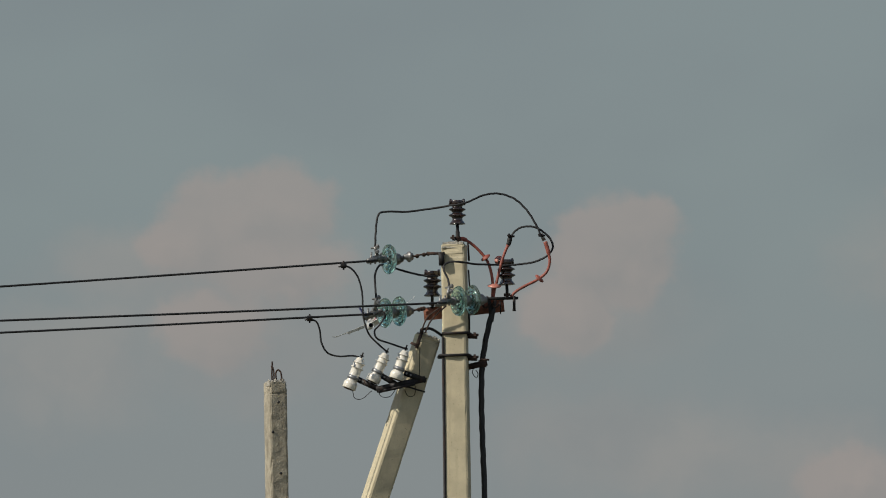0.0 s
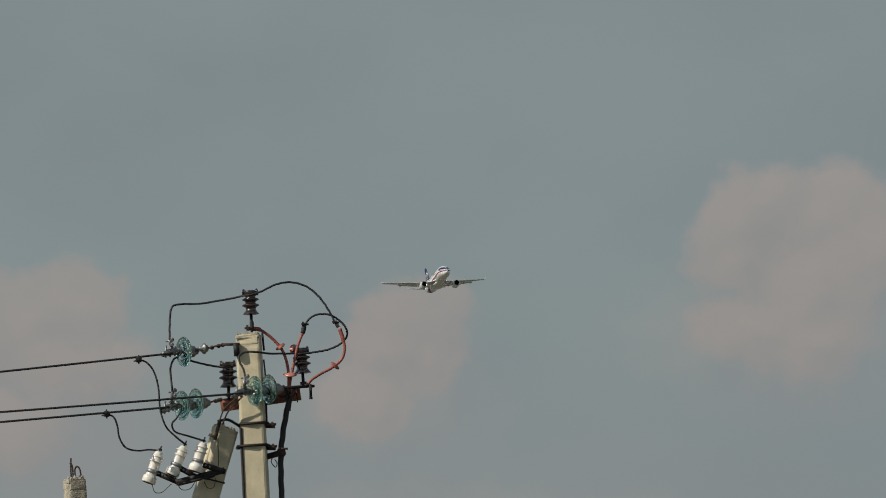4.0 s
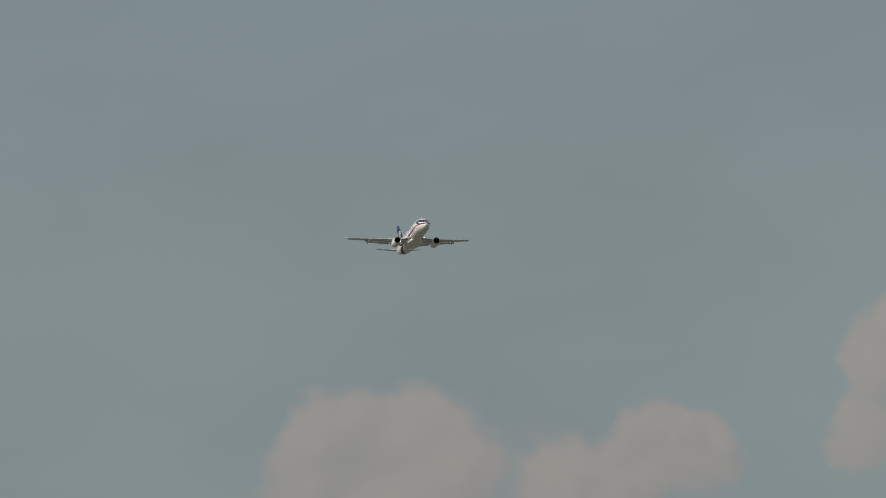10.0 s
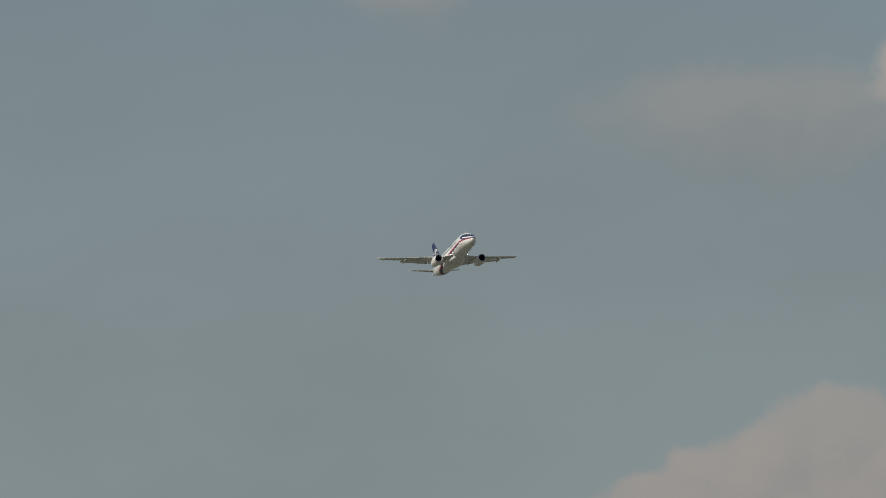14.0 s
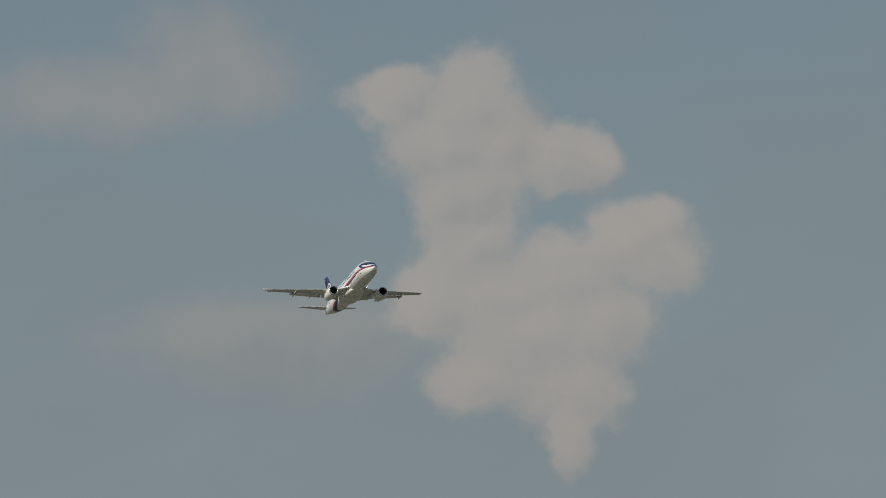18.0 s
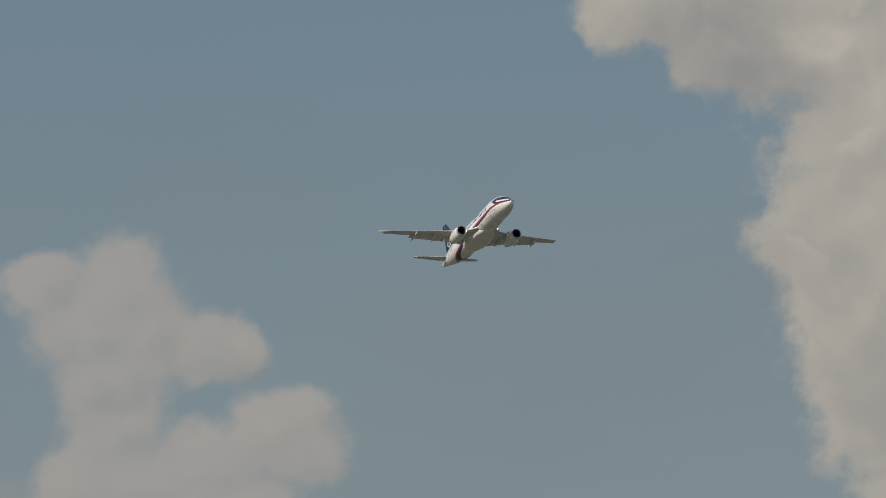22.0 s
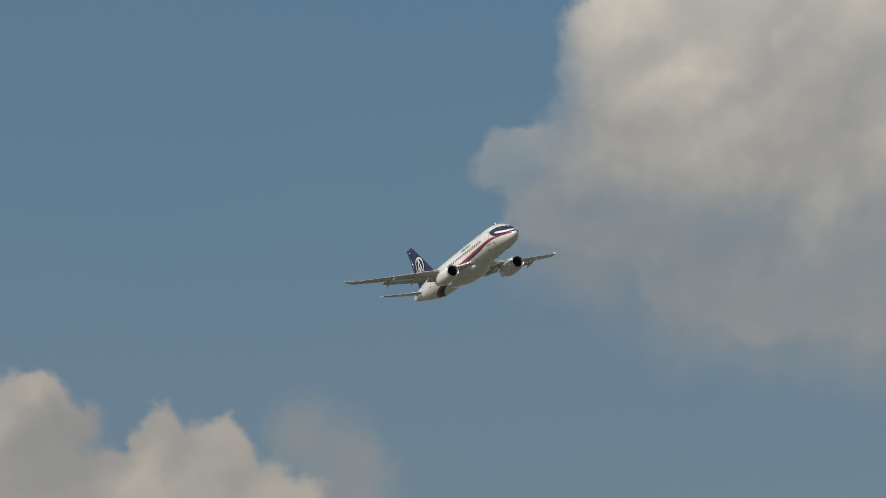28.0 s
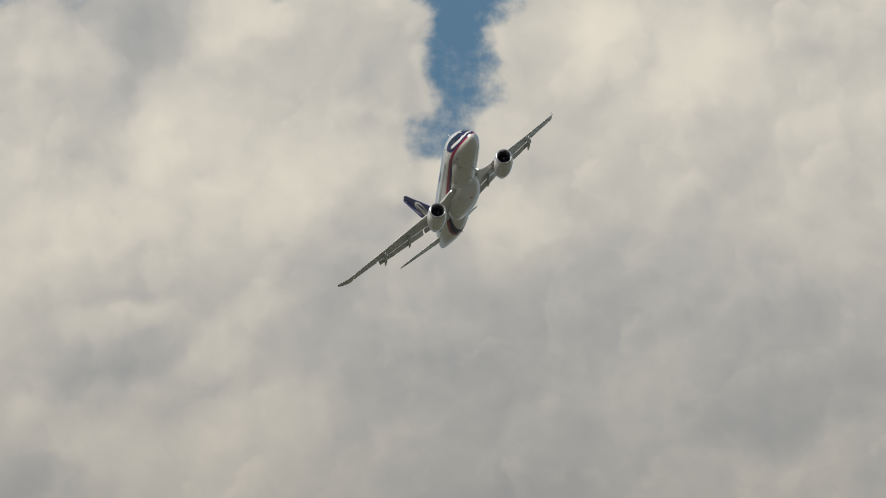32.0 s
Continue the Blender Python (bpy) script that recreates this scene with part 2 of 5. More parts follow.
# A grey bank of haze low over the horizon.
low_haze = w.math("MULTIPLY", w.ramp(w.math("MULTIPLY_ADD", w.math("SUBTRACT", veil, 0.5), 1.6, height), 3.3, 5.1, 0.42, 0.0), w.ramp(azimuth, 2.0, 5.5, 1.0, 0.3))
clear = w.mix(low_haze, clear, (0.236, 0.243, 0.254))


def field(heads, place, soft=0.45):
    """How deep inside the heads a direction lies: 1 in their middle, 0 at their rim."""
    least = None
    for a, e, ra, re in heads:
        d = w.vmath("LENGTH", w.vmath("MULTIPLY_ADD", place, (1 / ra, 1 / re, 0), (-a / ra, -e / re, 0)))
        least = d if least is None else w.math("SMOOTH_MIN", least, d, soft)
    return w.math("SUBTRACT", 1.0, least)


def puffs(place, scale):
    """Round heads of cloud: high in their middles, with smaller ones on them."""
    node = w.add("ShaderNodeTexVoronoi", Vector=place, Scale=scale, Detail=3.0, Roughness=0.5)
    node.feature = "SMOOTH_F1"
    w.put(node, "Smoothness", 0.7)
    return w.math("SUBTRACT", 0.45, node.outputs["Distance"])


def bend(place):
    """Ragged cloud edges: directions shifted by broad and fine swirls."""
    swirl = w.vmath("SUBTRACT", w.noise(place, 1.5, 4, 0.55).outputs["Color"], (0.5, 0.5, 0.5))
    curl = w.vmath("SUBTRACT", w.noise(place, 5.5, 3, 0.5).outputs["Color"], (0.5, 0.5, 0.5))
    return w.vmath("MULTIPLY_ADD", curl, (0.10, 0.10, 0), w.vmath("MULTIPLY_ADD", swirl, (0.36, 0.32, 0), place))


SUNWARD = (-0.085, 0.105, 0)
bent = bend(spot)
bent_on = w.vmath("ADD", bent, SUNWARD)
fine = w.noise(spot, 5.0, 8, 0.62).outputs[0]
broad = w.noise(spot, 1.3, 6, 0.55).outputs[0]
head, head_on = puffs(bent, 1.7), puffs(bent_on, 1.7)
ragged = w.math("MULTIPLY_ADD", w.math("SUBTRACT", fine, 0.5), 0.7, w.math("MULTIPLY", head, 0.45))
ragged = w.math("MULTIPLY_ADD", w.math("SUBTRACT", broad, 0.5), 0.9, ragged)


def cover(inside, low, high, depth, more=0.0, rough=1.0):
    return w.ramp(w.math("ADD", w.math("MULTIPLY_ADD", ragged, rough, w.math("MULTIPLY", inside, 1.25)), more), low, high, 0.0, depth)


hazy, low_in, mid_in, high_in = field(HAZY, bent, 0.6), field(LOW, bent), field(MID, bent), field(HIGH, bent)
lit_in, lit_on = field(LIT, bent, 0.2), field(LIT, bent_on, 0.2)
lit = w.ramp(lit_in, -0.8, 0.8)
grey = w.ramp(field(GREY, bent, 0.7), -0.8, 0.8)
thin = w.ramp(w.math("MULTIPLY_ADD", w.math("SUBTRACT", fine, 0.5), 0.8, field(THIN, bent, 0.7)), -0.5, 0.7)
# Sunlit flanks: where the cloud falls away towards the sun it is bright, where it rises it is in its own shade.
soft_a = w.noise(bent, 1.0, 7, 0.55).outputs[0]
soft_b = w.noise(bent_on, 1.0, 7, 0.55).outputs[0]
flank = w.math("MULTIPLY_ADD", w.math("SUBTRACT", soft_a, soft_b), 1.15, w.math("MULTIPLY", w.math("SUBTRACT", head, head_on), 0.6))
slope = w.math("SUBTRACT", high_in, field(HIGH, bent_on))
slope_mid = w.math("SUBTRACT", w.math("MAXIMUM", low_in, mid_in), w.math("MAXIMUM", field(LOW, bent_on), field(MID, bent_on)))
mottle = w.math("MULTIPLY", w.math("SUBTRACT", w.noise(spot, 0.8, 4, 0.5).outputs[0], 0.5), 0.6)
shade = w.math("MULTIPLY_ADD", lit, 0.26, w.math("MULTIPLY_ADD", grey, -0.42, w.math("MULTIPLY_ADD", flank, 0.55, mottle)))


def billows(level, base):
    """Heads that bulge out before one another, each with a crisp sunlit brow that fades into its own shade."""
    for size, shift, rim, gain in ((0.62, (3.1, 7.7, 0), 0.50, 1.6), (1.05, (11.3, 2.9, 0), 0.52, 1.2), (1.9, (5.2, 17.4, 0), 0.55, 0.8)):
        here = w.noise(w.vmath("ADD", bent, shift), size, 5, 0.48).outputs[0]
        there = w.noise(w.vmath("ADD", bent_on, shift), size, 5, 0.48).outputs[0]
        face = w.math("MULTIPLY_ADD", w.math("SUBTRACT", here, there), gain, base)
        face = w.math("ADD", w.math("MULTIPLY_ADD", w.math("SUBTRACT", here, rim), -0.9, face), 0.10)
        level = w.math("MULTIPLY_ADD", w.ramp(here, rim - 0.01, rim + 0.07), w.math("SUBTRACT", face, level), level)
    return level


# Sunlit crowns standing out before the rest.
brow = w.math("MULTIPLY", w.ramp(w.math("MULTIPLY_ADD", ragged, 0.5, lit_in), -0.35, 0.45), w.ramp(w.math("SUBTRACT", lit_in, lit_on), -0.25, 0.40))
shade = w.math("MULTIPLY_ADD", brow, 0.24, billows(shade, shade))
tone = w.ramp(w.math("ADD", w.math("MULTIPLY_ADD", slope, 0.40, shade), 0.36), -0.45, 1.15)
tone_far = w.ramp(w.math("ADD", w.math("MULTIPLY_ADD", slope_mid, 0.5, shade), 0.58), -0.3, 1.15)

far_lit = w.mix(w.ramp(height, 4.5, 9.0), (0.325, 0.293, 0.275), (0.380, 0.350, 0.322))
far_dim = w.mix(w.ramp(height, 4.5, 9.0), (0.245, 0.248, 0.245), (0.270, 0.275, 0.270))
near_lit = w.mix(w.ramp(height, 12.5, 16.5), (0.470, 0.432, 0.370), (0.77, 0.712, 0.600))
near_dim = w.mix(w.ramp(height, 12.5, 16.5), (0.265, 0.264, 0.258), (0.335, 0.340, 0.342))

colour = clear
colour = w.mix(cover(hazy, -0.7, 0.8, 0.55, 0.05, 0.8), colour, w.mix(tone_far, (0.220, 0.236, 0.242), (0.315, 0.298, 0.280)))
colour = w.mix(cover(low_in, -0.04, 0.52, 0.78, 0.26, 0.85), colour, w.mix(tone_far, far_dim, far_lit))
colour = w.mix(cover(mid_in, -0.14, 0.55, 0.80, 0.33, 0.95), colour, w.mix(tone_far, far_dim, far_lit))
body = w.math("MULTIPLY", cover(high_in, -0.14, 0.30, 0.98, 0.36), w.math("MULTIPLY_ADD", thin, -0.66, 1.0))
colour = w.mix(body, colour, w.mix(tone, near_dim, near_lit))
# The same broken cloud over the rest of the sky.
away = w.ramp(w.vmath("LENGTH", w.vmath("MULTIPLY_ADD", spot, (1 / 18, 1 / 13, 0), (-12 / 18, -8 / 13, 0))), 1.0, 1.35)
around = w.noise(w.vmath("MULTIPLY", way, (1, 1, 2.2)), 3.0, 7, 0.58).outputs[0]
around = w.math("MULTIPLY", w.ramp(around, 0.48, 0.62), away)
colour = w.mix(around, colour, (0.50, 0.48, 0.44))
w.add("ShaderNodeOutputWorld", Surface=w.add("ShaderNodeBackground", Color=colour, Strength=1.0).outputs[0])

# ---- building tools ----


def material(name, colour, rough=0.6, metal=0.0, vary=0.15, scale=8.0, bump=0.0, fine=60.0, stain=None, coat=0.0, speck=0.0):
    """A surface with broad and fine variation of tone, fine relief and, if named, stains."""
    mat = bpy.data.materials.new(name)
    mat.use_nodes = True
    n = Nodes(mat.node_tree)
    place = n.add("ShaderNodeTexCoord").outputs["Object"]
    broad = n.noise(place, scale, 5, 0.6).outputs[0]
    grain = n.noise(place, fine, 4, 0.6).outputs[0]
    dark = tuple(c * (1 - vary) for c in colour)
    light = tuple(min(1, c * (1 + vary)) for c in colour)
    tint = n.mix(n.ramp(broad, 0.3, 0.7), dark, light)
    tint = n.mix(n.ramp(grain, 0.35, 0.75, 0.0, 0.35), tint, dark)
    if speck:
        pits = n.noise(place, fine * 0.75, 2, 0.5).outputs[0]
        tint = n.mix(n.ramp(pits, 0.69, 0.73, 0.0, speck), tint, tuple(c * 0.35 for c in colour))
    if stain:
        run = n.noise(n.vmath("MULTIPLY", place, (1, 1, 0.15)), scale * 1.7, 5, 0.65).outputs[0]
        tint = n.mix(n.ramp(run, 0.52, 0.70, 0.0, 0.7), tint, stain)
    shader = n.add("ShaderNodeBsdfPrincipled", Base_Color=tint, Metallic=metal)
    n.put(shader, "Roughness", n.ramp(grain, 0.2, 0.8, max(0.03, rough - 0.1), min(1, rough + 0.1)))
    shader.inputs["Coat Weight"].default_value = coat
    shader.inputs["Coat Roughness"].default_value = 0.08
    if bump:
        mixed = n.math("MULTIPLY_ADD", grain, 0.6, broad)
        n.put(shader, "Normal", n.add("ShaderNodeBump", Strength=bump, Distance=0.01, Height=mixed).outputs[0])
    n.add("ShaderNodeOutputMaterial", Surface=shader.outputs[0])
    return mat


def glowing(name, colour, strength):
    mat = bpy.data.materials.new(name)
    mat.use_nodes = True
    n = Nodes(mat.node_tree)
    n.add("ShaderNodeOutputMaterial", Surface=n.add("ShaderNodeEmission", Color=(*colour, 1), Strength=strength).outputs[0])
    return mat


def glassy(name, colour, rough=0.03):
    mat = bpy.data.materials.new(name)
    mat.use_nodes = True
    n = Nodes(mat.node_tree)
    place = n.add("ShaderNodeTexCoord").outputs["Object"]
    dusty = n.noise(place, 25, 4, 0.6).outputs[0]
    g = n.add("ShaderNodeBsdfGlass", Color=(*colour, 1), Roughness=rough, IOR=1.5)
    d = n.add("ShaderNodeBsdfDiffuse", Color=(*[c * 0.6 for c in colour], 1))
    m = n.add("ShaderNodeMixShader", i0=n.ramp(dusty, 0.3, 0.8, 0.04, 0.22), i1=g.outputs[0], i2=d.outputs[0])
    n.add("ShaderNodeOutputMaterial", Surface=m.outputs[0])
    return mat


def part(name, bm, mat, parent=None, label="", smooth=True):
    """Links a bmesh as one mesh object under a thing or a part."""
    bmesh.ops.recalc_face_normals(bm, faces=bm.faces)
    mesh = bpy.data.meshes.new(name)
    bm.to_mesh(mesh)
    bm.free()
    for face in mesh.polygons:
        face.use_smooth = smooth
    mesh.materials.append(mat)
    ob = new(name, mesh)
    ob.parent = parent
    if parent is not None and parent.data is None:
        ob.matrix_parent_inverse = parent.matrix_basis.inverted()
    if label:
        tagged(ob, label)
    return ob


def skin(bm, rings, close=True, cap=True):
    """Joins rings of points, one after the other, into a skin."""
    made = [[bm.verts.new(p) for p in ring] for ring in rings]
    count = len(made[0])
    for a, b in zip(made, made[1:]):
        for i in range(count if close else count - 1):
            j = (i + 1) % count
            bm.faces.new((a[i], a[j], b[j], b[i]))
    if cap and close:
        bm.faces.new(made[0][::-1])
        bm.faces.new(made[-1])
    return bm


def smoothed(points, steps=6):
    """A soft line through the points."""
    p = [Vector(q) for q in points]
    p = [p[0] * 2 - p[1]] + p + [p[-1] * 2 - p[-2]]
    out = []
    for i in range(1, len(p) - 2):
        for k in range(steps):
            t = k / steps
            out.append(0.5 * (2 * p[i] + (p[i + 1] - p[i - 1]) * t + (2 * p[i - 1] - 5 * p[i] + 4 * p[i + 1] - p[i + 2]) * t * t
                              + (3 * p[i] - p[i - 1] - 3 * p[i + 1] + p[i + 2]) * t ** 3))
    return out + [p[-2]]


def tube(points, radius, sides=8, bm=None, twist=0.0, lobes=0.0):
    """A round bar along points; radius may be one number or one for each point. lobes: the strands of a twisted wire."""
    bm = bm or bmesh.new()
    pts = [Vector(q) for q in points]
    radii = radius if isinstance(radius, (list, tuple)) else [radius] * len(pts)
    side, rings, run = None, [], 0.0
    for i, q in enumerate(pts):
        along = (pts[min(i + 1, len(pts) - 1)] - pts[max(i - 1, 0)]).normalized()
        if side is None:
            side = along.cross(Vector((0, 0, 1)) if abs(along.z) < 0.9 else Vector((1, 0, 0)))
        side = (side - along * side.dot(along)).normalized()
        other = along.cross(side)
        run += (q - pts[i - 1]).length * twist if i else 0
        ring = []
        for k in range(sides):
            a = 2 * math.pi * k / sides
            r = radii[i] * (1 + lobes * math.cos(3 * (a - run)))
            ring.append(q + side * math.cos(a) * r + other * math.sin(a) * r)
        rings.append(ring)
    return skin(bm, rings)


def lathe(profile, base=(0, 0, 0), axis=(0, 0, 1), sides=24, bm=None, cap=True):
    """Turns (radius, height) pairs about an axis from base."""
    bm = bm or bmesh.new()
    turn = Vector((0, 0, 1)).rotation_difference(Vector(axis).normalized()).to_matrix()
    base = Vector(base)
    rings = [[base + turn @ Vector((r * math.cos(2 * math.pi * k / sides), r * math.sin(2 * math.pi * k / sides), h)) for k in range(sides)]
             for r, h in profile]
    return skin(bm, rings, cap=cap)


def bar(a, b, width, depth, bm=None, up=(0, 0, 1), bevel=0.0):
    """A flat or square bar from a to b."""
    own = bmesh.new()
    a, b = Vector(a), Vector(b)
    along = (b - a).normalized()
    side = along.cross(Vector(up))
    side = side.normalized() if side.length > 1e-4 else Vector((1, 0, 0))
    other = side.cross(along)
    rings = [[p + side * sx * depth / 2 + other * sy * width / 2 for sx, sy in ((-1, -1), (1, -1), (1, 1), (-1, 1))] for p in (a, b)]
    skin(own, rings)
    if bevel:
        bmesh.ops.bevel(own, geom=own.edges[:], offset=bevel, segments=1, affect="EDGES")
    if bm is None:
        return own
    mesh = bpy.data.meshes.new("joined")
    own.to_mesh(mesh)
    own.free()
    bm.from_mesh(mesh)
    bpy.data.meshes.remove(mesh)
    return bm


def thing(name, place=(0, 0, 0), **tags):
    ob = new(name)
    ob.matrix_basis = Matrix.Translation(place)
    ob.empty_display_size = 0.2
    return tagged(ob, **tags)

# ---- materials ----
CONCRETE = material("pale_concrete", (0.53, 0.47, 0.325), 0.85, vary=0.13, scale=6, bump=0.35, fine=90, stain=(0.44, 0.39, 0.265), speck=0.75)
ROUGH_CONCRETE = material("rough_concrete", (0.36, 0.325, 0.25), 0.9, vary=0.25, scale=14, bump=0.9, fine=60, stain=(0.22, 0.20, 0.15), speck=0.7)
BROKEN = material("broken_concrete", (0.36, 0.34, 0.29), 0.95, vary=0.4, scale=40, bump=1.0, fine=160, speck=0.8)
RUST = material("rusted_steel", (0.055, 0.034, 0.027), 0.8, 0.25, vary=0.45, scale=18, bump=0.4, fine=140, stain=(0.095, 0.048, 0.03))
RUST_PLATE = material("red_oxide_plate", (0.21, 0.075, 0.042), 0.75, 0.1, vary=0.25, scale=14, bump=0.2, fine=120, stain=(0.10, 0.045, 0.03))
DARK_STEEL = material("dark_steel", (0.022, 0.021, 0.022), 0.6, 0.5, vary=0.3, scale=25, bump=0.2, fine=150, stain=(0.07, 0.035, 0.02))
ZINC = material("galvanised_fitting", (0.24, 0.24, 0.235), 0.45, 0.7, vary=0.25, scale=30, bump=0.25, fine=200, stain=(0.17, 0.13, 0.10))
BROWN_GLAZE = material("brown_glazed_porcelain", (0.022, 0.012, 0.010), 0.18, vary=0.2, scale=20, fine=120, coat=0.8)
WHITE_GLAZE = material("white_glazed_porcelain", (0.78, 0.745, 0.66), 0.25, vary=0.06, scale=15, fine=90, coat=0.6, stain=(0.60, 0.57, 0.50))
GREEN_GLASS = glassy("green_insulator_glass", (0.80, 0.945, 0.915))
WIRE = material("weathered_wire", (0.032, 0.032, 0.034), 0.65, 0.4, vary=0.3, scale=40, fine=300, bump=0.2)
BLACK_CABLE = material("black_cable_sheath", (0.012, 0.012, 0.013), 0.6, vary=0.35, scale=10, fine=80, bump=0.3)
RED_SLEEVE = material("red_cable_sleeve", (0.28, 0.075, 0.052), 0.55, vary=0.2, scale=20, fine=120, bump=0.15, stain=(0.24, 0.05, 0.035))
BAND = material("grey_metal_band", (0.30, 0.31, 0.32), 0.45, 0.6, vary=0.2, scale=30, fine=150)

PAINT_WHITE = material("white_aircraft_paint", (0.78, 0.775, 0.75), 0.26, vary=0.035, scale=0.8, fine=6, coat=0.9, stain=(0.62, 0.61, 0.585))
PAINT_GREY = material("pale_grey_wing_paint", (0.63, 0.635, 0.62), 0.4, vary=0.06, scale=1.2, fine=10, coat=0.3, stain=(0.54, 0.545, 0.535))
PAINT_BLUE = material("dark_blue_livery_paint", (0.016, 0.022, 0.085), 0.42, vary=0.08, scale=1.5, fine=12, coat=0.1)
PAINT_RED = material("red_livery_paint", (0.32, 0.017, 0.058), 0.32, vary=0.08, scale=1.5, fine=12, coat=0.5)
BARE_METAL = material("polished_lip_metal", (0.62, 0.62, 0.62), 0.28, 0.9, vary=0.1, scale=3, fine=30)
LINER = material("grey_duct_liner", (0.075, 0.08, 0.095), 0.5, 0.2, vary=0.1, scale=4, fine=30)
DARK_DUCT = material("dark_fan_blades", (0.018, 0.02, 0.030), 0.5, 0.2, vary=0.3, scale=4, fine=30)
DARK_PANE = material("dark_window_pane", (0.012, 0.014, 0.020), 0.1, vary=0.2, scale=3, fine=20, coat=0.6)
SEAM = material("dark_panel_seam", (0.16, 0.16, 0.17), 0.6, vary=0.2, scale=4, fine=30)
LETTER_BLUE = material("dark_lettering_paint", (0.02, 0.022, 0.06), 0.4, vary=0.1, scale=4, fine=30)
LAMP = glowing("landing_lamp_glow", (1.0, 0.97, 0.9), 5.0)
BEACON = material("red_beacon_glass", (0.55, 0.02, 0.015), 0.15, vary=0.1, scale=10, fine=60, coat=0.8)
GRASS = material("summer_meadow", (0.088, 0.090, 0.064), 0.95, vary=0.3, scale=0.02, fine=0.6, bump=0.5, stain=(0.13, 0.12, 0.09))

# ---- ground ----
gm = bmesh.new()
bmesh.ops.create_circle(gm, cap_ends=True, radius=4600, segments=96)
ground = part("ground", gm, GRASS, smooth=False)
tagged(ground, "flat grey-green summer meadow reaching the horizon", "ground", kind="structure")

# ---- the airliner: x forward from the nose, y to its left wing, z up ----
airliner = thing("airliner", label="white twin-engine jet with dark blue fin and red stripe", category="airplane")

SECTIONS = ((0.0, -0.40, 0.03, 0.03), (-0.10, -0.39, 0.25, 0.24), (-0.35, -0.355, 0.50, 0.48), (-0.80, -0.27, 0.77, 0.75), (-1.40, -0.16, 1.02, 1.01),
            (-2.10, -0.01, 1.23, 1.25), (-3.00, 0.18, 1.42, 1.47), (-4.10, 0.33, 1.57, 1.63), (-5.40, 0.41, 1.65, 1.71), (-7.0, 0.42, 1.67, 1.72),
            (-11.0, 0.42, 1.67, 1.72), (-15.0, 0.40, 1.67, 1.72), (-18.5, 0.35, 1.67, 1.72), (-20.5, 0.33, 1.63, 1.69), (-22.5, 0.35, 1.48, 1.55),
            (-24.5, 0.43, 1.22, 1.33), (-26.5, 0.56, 0.88, 1.00), (-28.0, 0.66, 0.59, 0.71), (-29.2, 0.72, 0.36, 0.45), (-29.7, 0.73, 0.24, 0.30))


def hull(x):
    """Middle height and half sizes of the fuselage at x, on a soft line through its sections."""
    for i in range(len(SECTIONS) - 1):
        a, b = SECTIONS[i], SECTIONS[i + 1]
        if b[0] <= x <= a[0]:
            t = (x - a[0]) / (b[0] - a[0])
            p = SECTIONS[max(i - 1, 0)]
            n = SECTIONS[min(i + 2, len(SECTIONS) - 1)]
            out = []
            for k in (1, 2, 3):
                h = b[0] - a[0]
                ma = (b[k] - p[k]) / (b[0] - p[0]) * h
                mb = (n[k] - a[k]) / (n[0] - a[0]) * h
                if i == 0:
                    ma = b[k] - a[k]
                out.append((2 * t ** 3 - 3 * t * t + 1) * a[k] + (t ** 3 - 2 * t * t + t) * ma + (3 * t * t - 2 * t ** 3) * b[k] + (t ** 3 - t * t) * mb)
            return out
    return SECTIONS[-1][1:]


def on_hull(x, angle, side, proud=0.0):
    """A point of the fuselage; angle in degrees up from its widest line, side 1 is its left."""
    z, half_w, half_h = hull(x)
    a = radians(angle)
    return Vector((x, side * (half_w + proud) * math.cos(a), z + (half_h + proud) * math.sin(a)))


xs = sorted({-0.02 * i * i for i in range(12)} | {-2.0 - 0.5 * i for i in range(56)} | {-29.7}, reverse=True)
rings = []
for x in xs:
    z, hw, hh = hull(x)
    rings.append([(x, hw * math.cos(a), z + hh * math.sin(a)) for a in (2 * math.pi * k / 48 for k in range(48))])
fuselage = part("fuselage", skin(bmesh.new(), rings), PAINT_WHITE, airliner)


def patch(name, mat, x_list, low, high, side, proud=0.012, rows=6, parent=None, label=""):
    """A painted or glazed patch on the fuselage between two angles that change along x."""
    bm = bmesh.new()
    lines = [[on_hull(x, lo + (hi - lo) * k / rows, side, proud) for k in range(rows + 1)] for x, lo, hi in zip(x_list, low, high)]
    skin(bm, lines, close=False)
    return part(name, bm, mat, parent or fuselage, label)


def spread(knots, x):
    return float(np.interp(-x, [-k[0] for k in knots], [k[1] for k in knots]))


# Upper and lower edge of the stripe, and the line between its red and its blue.
TOP_EDGE = ((-0.10, 50), (-0.35, 27), (-0.8, 17), (-1.4, 10), (-2.4, 5), (-3.2, 3), (-4.2, -1), (-7, -6), (-11, -10), (-15, -16), (-18, -24), (-20, -33), (-21.5, -43), (-22.6, -60), (-23.6, -89))
MID_EDGE = ((-0.10, 20), (-0.35, 10), (-0.8, 6), (-1.4, 2), (-2.4, -4), (-3.2, -7), (-4.2, -9.5), (-7, -14), (-11, -19), (-15, -25), (-18, -33), (-20, -42), (-21.5, -53), (-22.3, -67), (-22.9, -89))
LOW_EDGE = ((-0.10, 20), (-0.35, 10), (-0.8, 6), (-1.4, 2), (-2.4, -4), (-3.2, -7), (-4.2, -11.5), (-7, -21), (-11, -27), (-15, -33.5), (-18, -42), (-19.7, -55), (-20.9, -70), (-21.6, -89))
stripe_xs = [-0.12, -0.3, -0.5, -0.8, -1.2, -1.8, -2.4, -3.2] + [-4 - 0.5 * i for i in range(40)]
